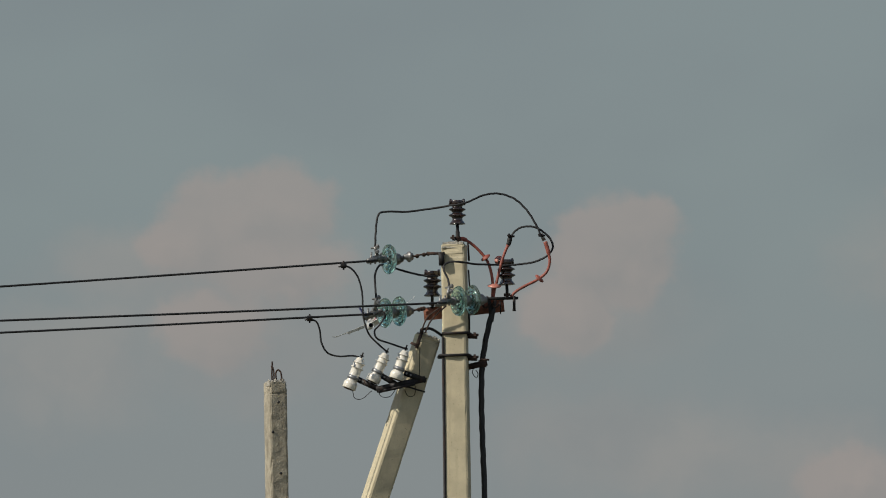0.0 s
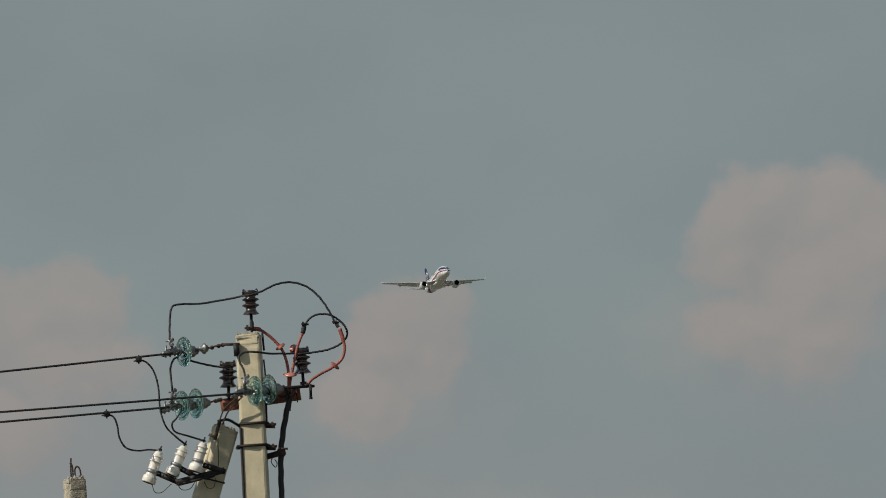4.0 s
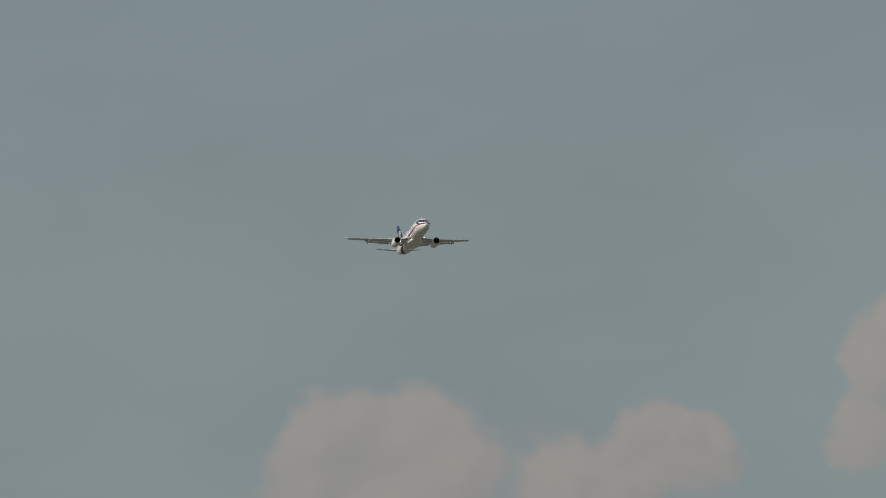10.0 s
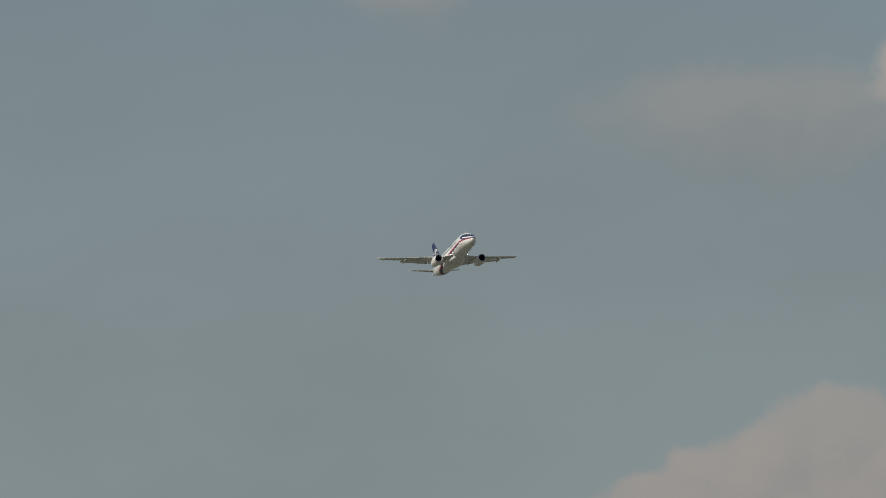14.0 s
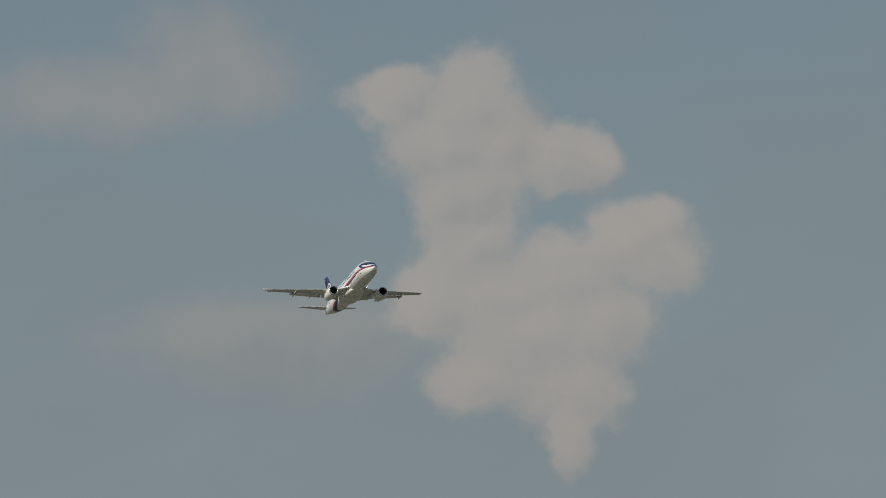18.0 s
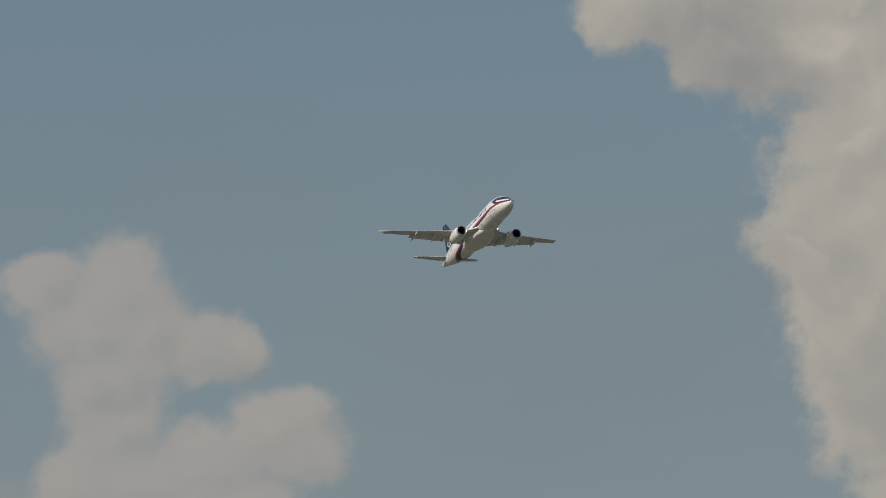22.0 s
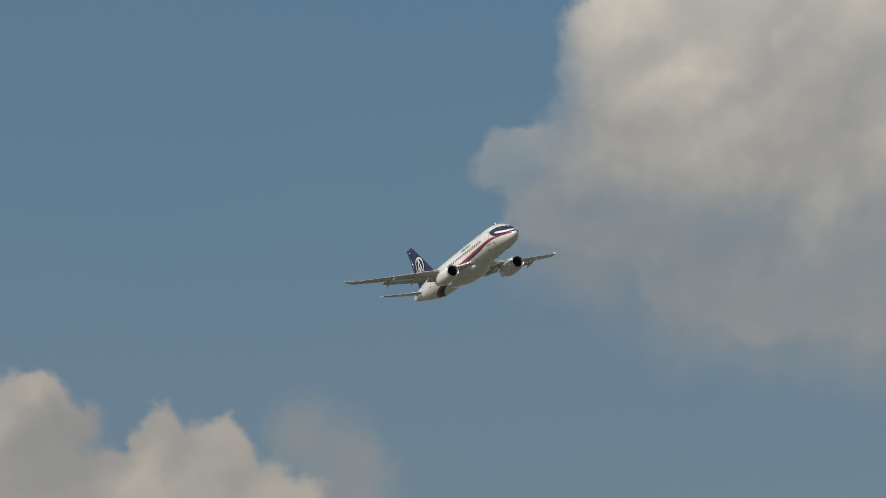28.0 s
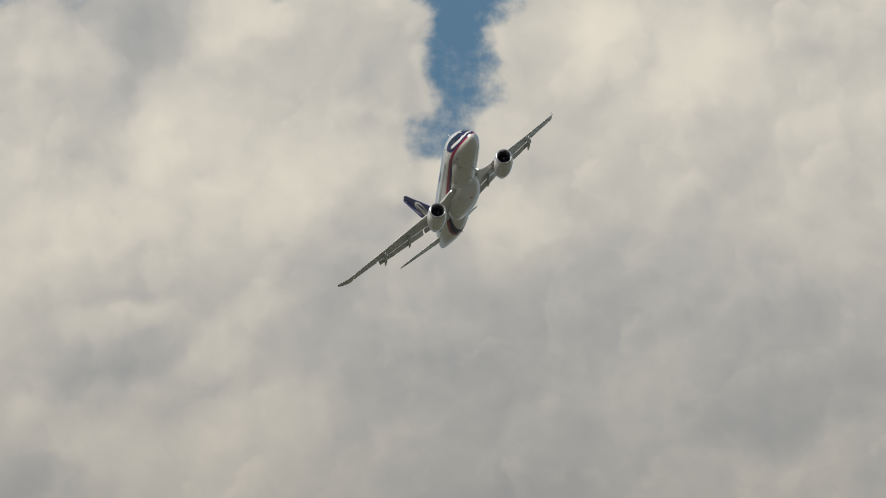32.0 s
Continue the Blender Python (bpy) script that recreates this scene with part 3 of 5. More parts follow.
for side in (1, -1):
    def band(name, mat, upper, lower, points, label):
        use = [x for x in points if spread(upper, x) > -88 or spread(lower, x) > -88]
        patch(name, mat, use, [spread(lower, x) for x in use], [spread(upper, x) for x in use], side, label=label)
    band("red_stripe", PAINT_RED, TOP_EDGE, MID_EDGE, stripe_xs, "red stripe along the side")
    band("blue_stripe", PAINT_BLUE, MID_EDGE, LOW_EDGE, [x for x in stripe_xs if x < -1.2], "dark blue stripe below the red one")
    # The dark blue mask round the flight deck, its white tear and its panes.
    mx = [-0.12, -0.35, -0.6, -0.9, -1.15, -1.5, -2.0, -2.6, -3.1, -3.5, -3.8, -3.95]
    low = [spread(TOP_EDGE, x) for x in mx[:8]] + [6, 11, 18, 25]
    patch("blue_mask", PAINT_BLUE, mx, low, [90, 90, 90, 90, 89, 86, 70, 56, 46, 38, 32, 27], side, 0.016, label="dark blue mask painted round the flight deck")
    tx = [-0.32, -0.5, -0.7, -0.95, -1.4, -2.0, -2.5, -2.75, -2.85]
    patch("white_tear", PAINT_WHITE, tx, [spread(TOP_EDGE, x) + e for x, e in zip(tx, (34, 20, 14, 11, 10, 10, 11, 13, 15))], [90, 90, 62, 44, 35, 29, 26, 23, 20.5], side, 0.022, label="white tear-shaped patch in the mask")
    for name, x0, x1, lows, highs in (("front_pane", -1.10, -1.75, (44, 38), (89, 85)), ("side_pane", -1.82, -2.4, (37, 33), (72, 55)), ("rear_pane", -2.46, -2.95, (33, 31), (52, 45))):
        patch(name, DARK_PANE, [x0, (x0 + x1) / 2, x1], [lows[0], sum(lows) / 2, lows[1]], [highs[0], sum(highs) / 2, highs[1]], side, 0.026, label="dark flight deck pane")
    for k in range(27):
        x = -6.4 - 0.535 * k
        patch("cabin_window", DARK_PANE, [x + 0.12, x + 0.08, x - 0.08, x - 0.12], [6, 4, 4, 6], [13, 15, 15, 13], side, 0.014, rows=2)
    for name, x, w0, lo, hi in (("front_door", -4.55, 0.42, -22, 34), ("rear_door", -22.3, 0.36, -10, 40)):
        door = patch(name, PAINT_WHITE, [x + w0, x, x - w0], [max(lo + 2, spread(TOP_EDGE, x) + 1.5)] * 3, [hi - 2] * 3, side, 0.016, label="white cabin door with a grey outline")
        for a, b, l, h in ((x + w0 + 0.05, x + w0, lo, hi), (x - w0, x - w0 - 0.05, lo, hi)):
            patch("door_seam", SEAM, [a, b], [l, l], [h, h], side, 0.018, rows=10, parent=door)
        for l, h in ((lo, lo + 1.6), (hi - 1.6, hi)):
            patch("door_seam", SEAM, [x + w0, x, x - w0], [l] * 3, [h] * 3, side, 0.018, parent=door)
    # The maker's name above the windows and the marks on the tail, as plain bars.
    for k in range(6):
        x = -9.6 - 0.42 * k
        patch("name_bar", LETTER_BLUE, [x, x - 0.24], [24, 24], [34, 34], side, 0.014, rows=2)
    for k in range(5):
        x = -20.3 - 0.26 * k
        patch("mark_bar", LETTER_BLUE, [x, x - 0.17], [18, 18], [25, 25], side, 0.014, rows=2)

# Belly fairing between the wings.
rings = []
for i in range(25):
    t = i / 24
    x = -9.6 - 9.6 * t
    swell = math.sin(math.pi * min(1, max(0, t))) ** 0.55 if 0 < t < 1 else 0.02
    rings.append([(x, (0.3 + 1.50 * swell) * math.copysign(abs(math.cos(a)) ** 0.75, math.cos(a)), -0.86 + (0.12 + 0.82 * swell) * math.copysign(abs(math.sin(a)) ** 0.8, math.sin(a)))
                  for a in (2 * math.pi * k / 40 for k in range(40))])
part("belly_fairing", skin(bmesh.new(), rings), PAINT_WHITE, airliner, "white belly fairing")

FOIL = ((1.0, 0.0), (0.9, 0.013), (0.75, 0.032), (0.55, 0.053), (0.35, 0.062), (0.2, 0.055), (0.1, 0.042), (0.04, 0.026), (0.012, 0.013), (0.0, 0.0),
        (0.012, -0.012), (0.04, -0.022), (0.1, -0.031), (0.2, -0.038), (0.35, -0.041), (0.55, -0.034), (0.75, -0.02), (0.9, -0.008))


def wing_z(y):
    """Height of the wing's leading edge at y: a shallow dihedral, then the upswept tip."""
    return float(np.interp(y, (1.0, 1.75, 4.6, 8.8, 12.9, 13.2, 13.5, 13.75, 13.92), (-0.58, -0.54, -0.27, 0.17, 0.66, 0.74, 0.93, 1.17, 1.42)))


def wing_line(y):
    """Leading and trailing edge of the wing at y."""
    lead = float(np.interp(y, (0.0, 1.2, 1.75, 2.5, 4.6, 12.9, 13.3, 13.6, 13.92), (-9.9, -10.35, -10.72, -11.9, -13.05, -16.82, -17.2, -17.75, -18.75)))
    trail = float(np.interp(y, (0.0, 1.2, 4.8, 9.92, 10.0, 12.7, 12.78, 12.9, 13.5, 13.92), (-15.7, -15.72, -15.98, -17.12, -16.82, -17.66, -18.06, -18.1, -18.55, -19.25)))
    return lead, trail


def foil_ring(lead, trail, place, thick=1.0, drop=0.0, upright=False):
    """An aerofoil from lead to trail at the place (y, z); upright turns it for a fin."""
    c = lead - trail
    ring = []
    for f, h in FOIL:
        if upright:
            ring.append((lead - c * f, place[0] + h * c * thick, place[1]))
        else:
            ring.append((lead - c * f, place[0], place[1] + h * c * thick - drop * f * c))
    return ring


def tail_z(y):
    return 0.66 + 0.11 * y


ys = [1.2, 1.75, 2.1, 2.5, 3.4, 4.6, 6.0, 7.5, 9.0, 9.92, 10.0, 11.4, 12.7, 12.78, 12.9, 13.1, 13.3, 13.5, 13.65, 13.8, 13.92]
for side in (1, -1):
    wing = part("wing", skin(bmesh.new(), [foil_ring(*wing_line(y), (side * y, wing_z(y)), 1.0 if y < 5 else 0.85, 0.035) for y in ys]), PAINT_GREY, airliner, "pale grey swept wing")
    for name, y0, y1, chord, drop in (("inboard_flap", 1.8, 4.7, 0.86, 0.40), ("outboard_flap", 4.85, 9.87, 0.78, 0.34), ("aileron", 10.02, 12.68, 0.44, 0.04)):
        rings = []
        for k in range(5):
            y = y0 + (y1 - y0) * k / 4
            tr = wing_line(y)[1]
            c = chord * (1 - 0.25 * k / 4)
            front = tr + (0.20 if drop > 0.1 else 0.03)
            rings.append(foil_ring(front, front - c, (side * y, wing_z(y) - 0.035 * (wing_line(y)[0] - tr) - (0.08 if drop > 0.1 else -0.01)), 1.0, drop))
        part(name, skin(bmesh.new(), rings), PAINT_GREY, wing, "lowered pale grey flap" if drop > 0.1 else "pale grey aileron")
    for y in (3.4, 6.5, 9.3):
        tr = wing_line(y)[1]
        pts = [(tr + 1.9 - 3.1 * k / 8, side * y, wing_z(y) - 0.26 - 0.10 * math.sin(math.pi * k / 8) - 0.34 * max(0, k / 8 - 0.35)) for k in range(9)]
        part("flap_fairing", tube(pts, [0.03 + 0.12 * math.sin(math.pi * k / 8) ** 0.7 for k in range(9)], 10), PAINT_GREY, wing, "canoe-shaped flap track fairing")
    tip = wing_z(13.88)
    part("tip_lamp", lathe(((0.01, 0), (0.03, 0.05), (0.035, 0.15), (0.01, 0.25)), (-18.95, side * 13.88, tip - 0.02), (1, 0, 0), 10), BEACON if side == 1 else GREEN_GLASS, wing, "small lamp at the wing tip")
    part("landing_lamp", lathe(((0.01, 0), (0.05, 0.01), (0.055, 0.035), (0.01, 0.06)), (-10.66, side * 1.74, -0.54), (1, 0.1 * side, 0.05), 14), LAMP, wing, "shining landing lamp in the wing root")

    # Engine: cowling, lip, duct, fan and exhaust.
    ex, ey, ez = -9.76, side * 4.29, -1.43
    cowl = lathe(((0.78, 0.10), (0.85, 0.38), (0.91, 0.9), (0.925, 1.6), (0.89, 2.4), (0.80, 3.1), (0.68, 3.7), (0.66, 3.7), (0.64, 3.2)), (ex, ey, ez), (-1, 0, -0.02), 40, cap=False)
    engine = part("engine", cowl, PAINT_WHITE, airliner, "white engine cowling")
    part("inlet_lip", lathe(((0.615, 0.30), (0.63, 0.10), (0.68, 0.01), (0.72, 0.0), (0.775, 0.06), (0.815, 0.17)), (ex, ey, ez), (-1, 0, -0.02), 40, cap=False), BARE_METAL, engine, "bare metal inlet lip")
    part("inlet_duct", lathe(((0.62, 0.28), (0.61, 0.6), (0.61, 1.0), (0.02, 1.02)), (ex, ey, ez), (-1, 0, -0.02), 32, cap=False), LINER, engine, "grey inlet duct")
    fan = bmesh.new()
    for k in range(18):
        a0, a1 = 2 * math.pi * k / 18, 2 * math.pi * (k + 0.75) / 18
        p = [Vector((ex - 0.86 - 0.10 * s, ey + r * math.cos(a), ez + r * math.sin(a))) for r, a, s in ((0.18, a0, 0), (0.60, a0 + 0.25, 0), (0.60, a1 + 0.25, 1), (0.18, a1, 1))]
        fan.faces.new([fan.verts.new(q) for q in p])
    part("fan", fan, DARK_DUCT, engine, "dark fan blades")
    part("spinner", lathe(((0.01, 0.52), (0.08, 0.60), (0.15, 0.75), (0.19, 0.92)), (ex, ey, ez), (-1, 0, -0.02), 20), DARK_DUCT, engine, "dark spinner cone")
    part("core_nozzle", lathe(((0.58, 3.2), (0.52, 3.9), (0.40, 4.5), (0.37, 4.5), (0.24, 4.1), (0.17, 4.7), (0.02, 5.1)), (ex, ey, ez), (-1, 0, -0.02), 28, cap=False), BARE_METAL, engine, "metal exhaust nozzle")
    pylon = [foil_ring(a, b, (ey, z), 0.55, upright=True) for a, b, z in ((ex - 0.9, ex - 5.4, ez + 0.72), (ex - 1.8, ex - 5.6, ez + 0.98), (ex - 3.1, ex - 5.8, wing_z(4.27) - 0.05))]
    part("pylon", skin(bmesh.new(), pylon), PAINT_WHITE, engine, "white engine pylon")
    part("strake", bar((ex - 1.0, ey - side * 0.72, ez + 0.62), (ex - 2.2, ey - side * 0.80, ez + 0.68), 0.22, 0.02, up=(0, -side * 0.75, 0.66)), PAINT_WHITE, engine)

    # Tailplane, trimmed leading edge down.
    TRIM = 0.125
    tail_ys = (0.3, 0.85, 0.9, 2.8, 4.6, 4.65, 4.87, 5.0)
    rings = []
    for y in tail_ys:
        lead = float(np.interp(y, (0, 4.7, 5.0), (-25.1, -27.85, -28.3)))
        trail = float(np.interp(y, (0, 0.85, 0.9, 4.6, 4.65, 5.0), (-28.2, -28.35, -27.72, -28.36, -29.02, -29.1)))
        rings.append(foil_ring(lead, trail, (side * y, tail_z(y) - TRIM * (lead + 27.6)), 0.8, -TRIM))
    tailplane = part("tailplane", skin(bmesh.new(), rings), PAINT_GREY, airliner, "pale grey tailplane")
    part("elevator", skin(bmesh.new(), [foil_ring(-27.53 - 0.174 * y, -28.22 - 0.18 * y, (side * y, tail_z(y) + TRIM * (0.174 * y - 0.07)), 1.1, -TRIM) for y in (0.9, 2.5, 4.6)]), PAINT_GREY, tailplane)

# Fin with its rudder and emblem.
fin_rows = ((-20.6, -23.5, 1.55), (-22.7, -28.1, 1.9), (-23.4, -28.15, 2.6), (-25.25, -28.55, 4.4), (-26.75, -28.85, 5.85), (-27.25, -28.97, 6.30), (-27.62, -29.0, 6.52))
fin = part("fin", skin(bmesh.new(), [foil_ring(a, b, (0, z), 0.75, upright=True) for a, b, z in fin_rows[1:]]), PAINT_BLUE, airliner, "dark blue fin")
part("fin_root", skin(bmesh.new(), [foil_ring(-20.9, -28.1, (0, 1.3), 0.5, upright=True), foil_ring(-22.5, -28.2, (0, 1.92), 0.7, upright=True)]), PAINT_BLUE, fin)


def fin_half(x, z):
    """Half the thickness of the fin there."""
    lead = float(np.interp(z, [r[2] for r in fin_rows[1:]], [r[0] for r in fin_rows[1:]]))
    trail = float(np.interp(z, [r[2] for r in fin_rows[1:]], [r[1] for r in fin_rows[1:]]))
    f = min(1, max(0, (lead - x) / (lead - trail)))
    up = sorted((a, b) for a, b in FOIL if b >= 0)
    return float(np.interp(f, [a for a, b in up], [b for a, b in up])) * (lead - trail) * 0.75


for side in (1, -1):
    cx, cz = -26.25, 3.62
    ring = bmesh.new()
    outer, inner = [], []
    for k in range(40):
        a = 2 * math.pi * k / 40
        for r, line in ((1.0, outer), (0.86, inner)):
            x, z = cx + 1.12 * r * math.cos(a) - 0.10 * r * math.sin(a), cz + 1.32 * r * math.sin(a)
            line.append((x, side * (fin_half(x, z) + 0.02), z))
    skin(ring, [outer, inner], cap=False)
    part("emblem_ring", ring, PAINT_WHITE, fin, "white oval ring on the fin")
    arrow = bmesh.new()
    for pts in (((-0.02, 1.15), (0.16, 1.15), (0.86, -0.62), (0.62, -0.62)), ((-0.02, 1.15), (0.16, 1.15), (-0.50, -0.92), (-0.72, -0.92)), ((-0.10, 0.05), (0.18, 0.05), (0.30, -0.95), (0.02, -0.55))):
        arrow.faces.new([arrow.verts.new((cx - 0.1 + x, side * (fin_half(cx + x, cz + z) + 0.024), cz + z)) for x, z in pts])
    part("emblem_arrow", arrow, PAINT_WHITE, fin, "white arrowhead shape in the ring")
    flag = bmesh.new()
    for k, z in enumerate((5.95,)):
        flag.faces.new([flag.verts.new((x, side * (fin_half(x, zz) + 0.02), zz)) for x, zz in ((-28.0, z), (-28.6, z), (-28.6, z + 0.16), (-28.0, z + 0.16))])
    part("tail_flag", flag, PAINT_WHITE, fin)
part("rudder_seam", bar((-27.35, 0, 2.3), (-28.35, 0, 6.3), 0.04, 0.42, up=(1, 0, 0)), PAINT_BLUE, fin)
part("beacon", lathe(((0.07, 0), (0.07, 0.04), (0.05, 0.09), (0.01, 0.11)), (-12.6, 0, -1.78), (0, 0, -1), 12), BEACON, airliner, "red beacon under the belly")
for x, z in ((-6.0, -1.30), (-8.5, -1.31), (-22.0, -1.14)):
    part("antenna", bar((x, 0, z + 0.1), (x - 0.12, 0, z - 0.32), 0.26, 0.03, up=(1, 0, 0)), PAINT_WHITE, airliner, "small blade antenna")
for x in (-4.6, -14.0):
    part("antenna", bar((x, 0, 2.0), (x - 0.1, 0, 2.32), 0.22, 0.03, up=(1, 0, 0)), PAINT_WHITE, airliner, "small blade antenna")
for side in (1, -1):
    for x, a in ((-3.4, -28), (-5.2, -45), (-9.0, -42)):
        patch("vent", SEAM, [x, x - 0.22], [a, a], [a + 8, a + 8], side, 0.014, rows=2)
part("tail_outlet", lathe(((0.21, 0), (0.20, 0.05), (0.02, 0.06)), (-29.69, 0, 0.73), (-1, 0, 0), 18), DARK_DUCT, airliner, "dark tail outlet")

# ---- the pole head, laid out on an upright sheet 81 m off, 210 units to the metre ----
SHEET = 81.0


def at(x, y, depth=0.0):
    """The place at sheet position (x, y), depth metres behind the sheet."""
    e, r, f = 0.085, radians(-0.7), 17000.0
    u, v = x - 784, y - 441
    u, v = math.cos(r) * u + math.sin(r) * v, -math.sin(r) * u + math.cos(r) * v
    way = Vector((u / f, math.cos(e) + v / f * math.sin(e), math.sin(e) - v / f * math.cos(e)))
    return EYE + way * ((SHEET + depth) / way.y)


def post(name, top, foot, width, thick, turn, mat, tags, rough=0.006, seed=1):
    """A square concrete post with worn edges from foot to top, in world places."""
    rnd = random.Random(seed)
    ob = thing(name, foot, **tags)
    top, foot = Vector(top), Vector(foot)
    along = (top - foot).normalized()
    side = Vector((math.cos(radians(turn)), math.sin(radians(turn)), 0))
    side = (side - along * side.dot(along)).normalized()
    back = along.cross(side)
    rings, steps = [], 70
    length = (top - foot).length
    near_top = [1 - 0.13 / length * (1 - k / 12) for k in range(13)]
    for t in [(i / steps) ** 0.6 for i in range(steps) if (i / steps) ** 0.6 < near_top[0]] + near_top:
        grow = 1.0 + 0.16 * (1 - t)
        w, d, c = width * grow / 2, thick * grow / 2, 0.022
        ring = []
        for sx, sy in ((-1, -1), (1, -1), (1, 1), (-1, 1)):
            for k in (0, 1, 2):
                ox, oy = ((c, 0), (c * 0.3, c * 0.3), (0, c))[2 - k if sx * sy > 0 else k]
                bite = max(0.0, noise.noise(Vector((sx * 3 + seed, sy * 5, length * t * 5))) - 0.1) * rough + rnd.random() ** 12 * rough * 0.6
                bite += max(0.0, 1 - (1 - t) * length / 0.12) * 0.07 * max(0.0, noise.noise(Vector((sx * 2.3 + k * 0.9 + seed, sy * 3.1, length * t * 16))) - 0.05)
                ring.append(foot + along * (length * t) + side * (sx * (w - ox - bite)) + back * (sy * (d - oy - bite)))
        rings.append(ring)
    part("post", skin(bmesh.new(), rings), mat, ob, smooth=False)
    crown = bmesh.new()
    bmesh.ops.create_grid(crown, x_segments=16, y_segments=16, size=0.5)
    for v in crown.verts:
        h = 0.002 + 0.034 * noise.noise(Vector((v.co.x * 7, v.co.y * 7, seed))) + 0.020 * rnd.random()
        edge = max(abs(v.co.x), abs(v.co.y)) > 0.49
        v.co = top + side * (v.co.x * width * 0.95) + back * (v.co.y * thick * 0.95) + along * (-0.03 if edge else max(-0.012, h))
    part("broken_top", crown, BROKEN, ob, "broken concrete top", smooth=False)
    return ob


def ground_point(x, y, depth, dx=0.0):
    p = at(x, y, depth)
    return Vector((p.x + dx, p.y, 0.0))


main_top = at(803.5, 434)
main_pole = post("concrete_pole", main_top, (main_top.x + 0.02, main_top.y, 0), 0.205, 0.20, -6, CONCRETE, dict(label="tall pale concrete power pole with a broken top", category="utility pole"), seed=3)
strut_top, strut_low = at(757, 598, 0.02), at(664, 882, 0.02)
run = (strut_low - strut_top) / (strut_top.z - strut_low.z)
strut = post("bracing_pole", strut_top, strut_top + run * strut_top.z, 0.185, 0.19, 20, CONCRETE, dict(label="pale concrete bracing pole leaning against the power pole", category="utility pole"), seed=5)
stub_top = at(487, 678, 0.6)
stub = post("concrete_post", stub_top, (stub_top.x + 0.04, stub_top.y, 0), 0.165, 0.17, 19, ROUGH_CONCRETE, dict(label="rough grey concrete post with bent bars on top", category="utility pole"), rough=0.012, seed=8)
for pts in (((482, 680), (481, 660), (482, 640)), ((485, 680), (484, 655), (480, 648)), ((490, 680), (488, 662), (492, 655), (497, 660), (499, 674))):
    part("bent_bar", tube(smoothed([at(x, y, 0.6) for x, y in pts], 4), 0.008, 6), RUST, stub, "rusty bent reinforcing bar")


def wire(name, pts, radius, mat, tags, sides=8, steps=6, twist=0.0, lobes=0.0):
    p = [at(q[0], q[1], q[2] if len(q) > 2 else 0.0) for q in pts]
    ob = thing(name, p[0], **tags)
    part("strand", tube(smoothed(p, steps), radius, sides, twist=twist, lobes=lobes), mat, ob)
    return ob


# Pin insulators: brown porcelain on a steel pin.
def pin_insulator(top, foot, label, size=1.0):
    ob = thing("pin_insulator", foot, label=label, category="insulator", group="pin insulators of the pole")
    top, foot = Vector(top), Vector(foot)
    u = size / 210
    prof = ((0.5, 0), (11.5, 0.2), (12.5, 1.5), (12, 9), (9.5, 11.5), (9.5, 13.5), (15, 15.5), (16, 17), (15.5, 18.2), (10.5, 20.5), (9.5, 23), (10, 24.5), (15.5, 26.5), (16.5, 28), (16, 29.2), (10.5, 31.5),
            (9.5, 34), (10, 37), (12, 40), (15, 43.6), (15.2, 44.8), (13.5, 45), (6, 43), (0.5, 43))
    axis = (foot - top).normalized()
    part("porcelain", lathe([(r * u, h * u) for r, h in prof], top, axis, 28), BROWN_GLAZE, ob, "dark brown glazed porcelain")
    for s in (-1, 1):
        part("ear", lathe(((0.004, 0), (0.026, 0.004), (0.030, 0.018), (0.024, 0.026), (0.004, 0.024)), top + Vector((s * 0.042, 0, -0.016)), (s, 0, 0.1), 16), BROWN_GLAZE, ob)
    part("pin", tube([top + axis * 0.2, foot], 0.013, 8), DARK_STEEL, ob, "dark steel pin")
    part("nut", lathe(((0.012, 0), (0.028, 0), (0.028, 0.025), (0.012, 0.025)), foot - axis * 0.05, axis, 6), RUST, ob, smooth=False)
    return ob


pin_insulator(at(809, 355), at(810, 434), "dark brown ribbed insulator on the pole top", 0.95)
pin_insulator(at(765, 480, 0.12), at(765, 546, 0.12), "dark brown ribbed insulator on the crossarm")
pin_insulator(at(895, 460, 0.12), at(898, 530, 0.12), "dark brown ribbed insulator on the crossarm")

# Crossarm and brackets.
arm = thing("crossarm", at(820, 550, 0.14), label="red-brown rusted steel crossarm behind the pole top", category="crossarm")
part("plate", bar(at(750, 557, 0.13), at(892, 541, 0.13), 0.105, 0.012), RUST_PLATE, arm, "red-brown flat steel plate")
part("flange", bar(at(750, 547, 0.16), at(892, 530, 0.16), 0.012, 0.07), RUST, arm)
part("bolt", tube([at(885, 534, 0.05), at(886, 556, 0.05)], 0.006, 6), DARK_STEEL, arm)
part("upper_rod", bar(at(848, 529, -0.05), at(916, 528, 0.05), 0.022, 0.04), DARK_STEEL, arm, "dark steel top rod")
part("hook", tube([at(910, 524, 0.02), at(910, 549, 0.02)], 0.012, 8), DARK_STEEL, arm)
part("hook_head", tube([at(907, 549, 0.02), at(913, 549, 0.02)], 0.010, 8), DARK_STEEL, arm)
for x, y in ((860, 537), (877, 536)):
    part("link", tube(smoothed([at(x + 7 * math.cos(a), y + 8 * math.sin(a), 0.04) for a in (0.3, 1.2, 2.0, 2.9)], 3), 0.009, 6), RUST, arm)

bracket = thing("wall_bracket", at(783, 458), label="dark steel bracket on the side of the pole", category="bracket")
part("angle", bar(at(781, 447, -0.12), at(782, 470, -0.12), 0.05, 0.05, up=(1, 0, 0)), DARK_STEEL, bracket)
part("arm", bar(at(757, 449, -0.14), at(787, 449, -0.12), 0.022, 0.03), RUST, bracket)


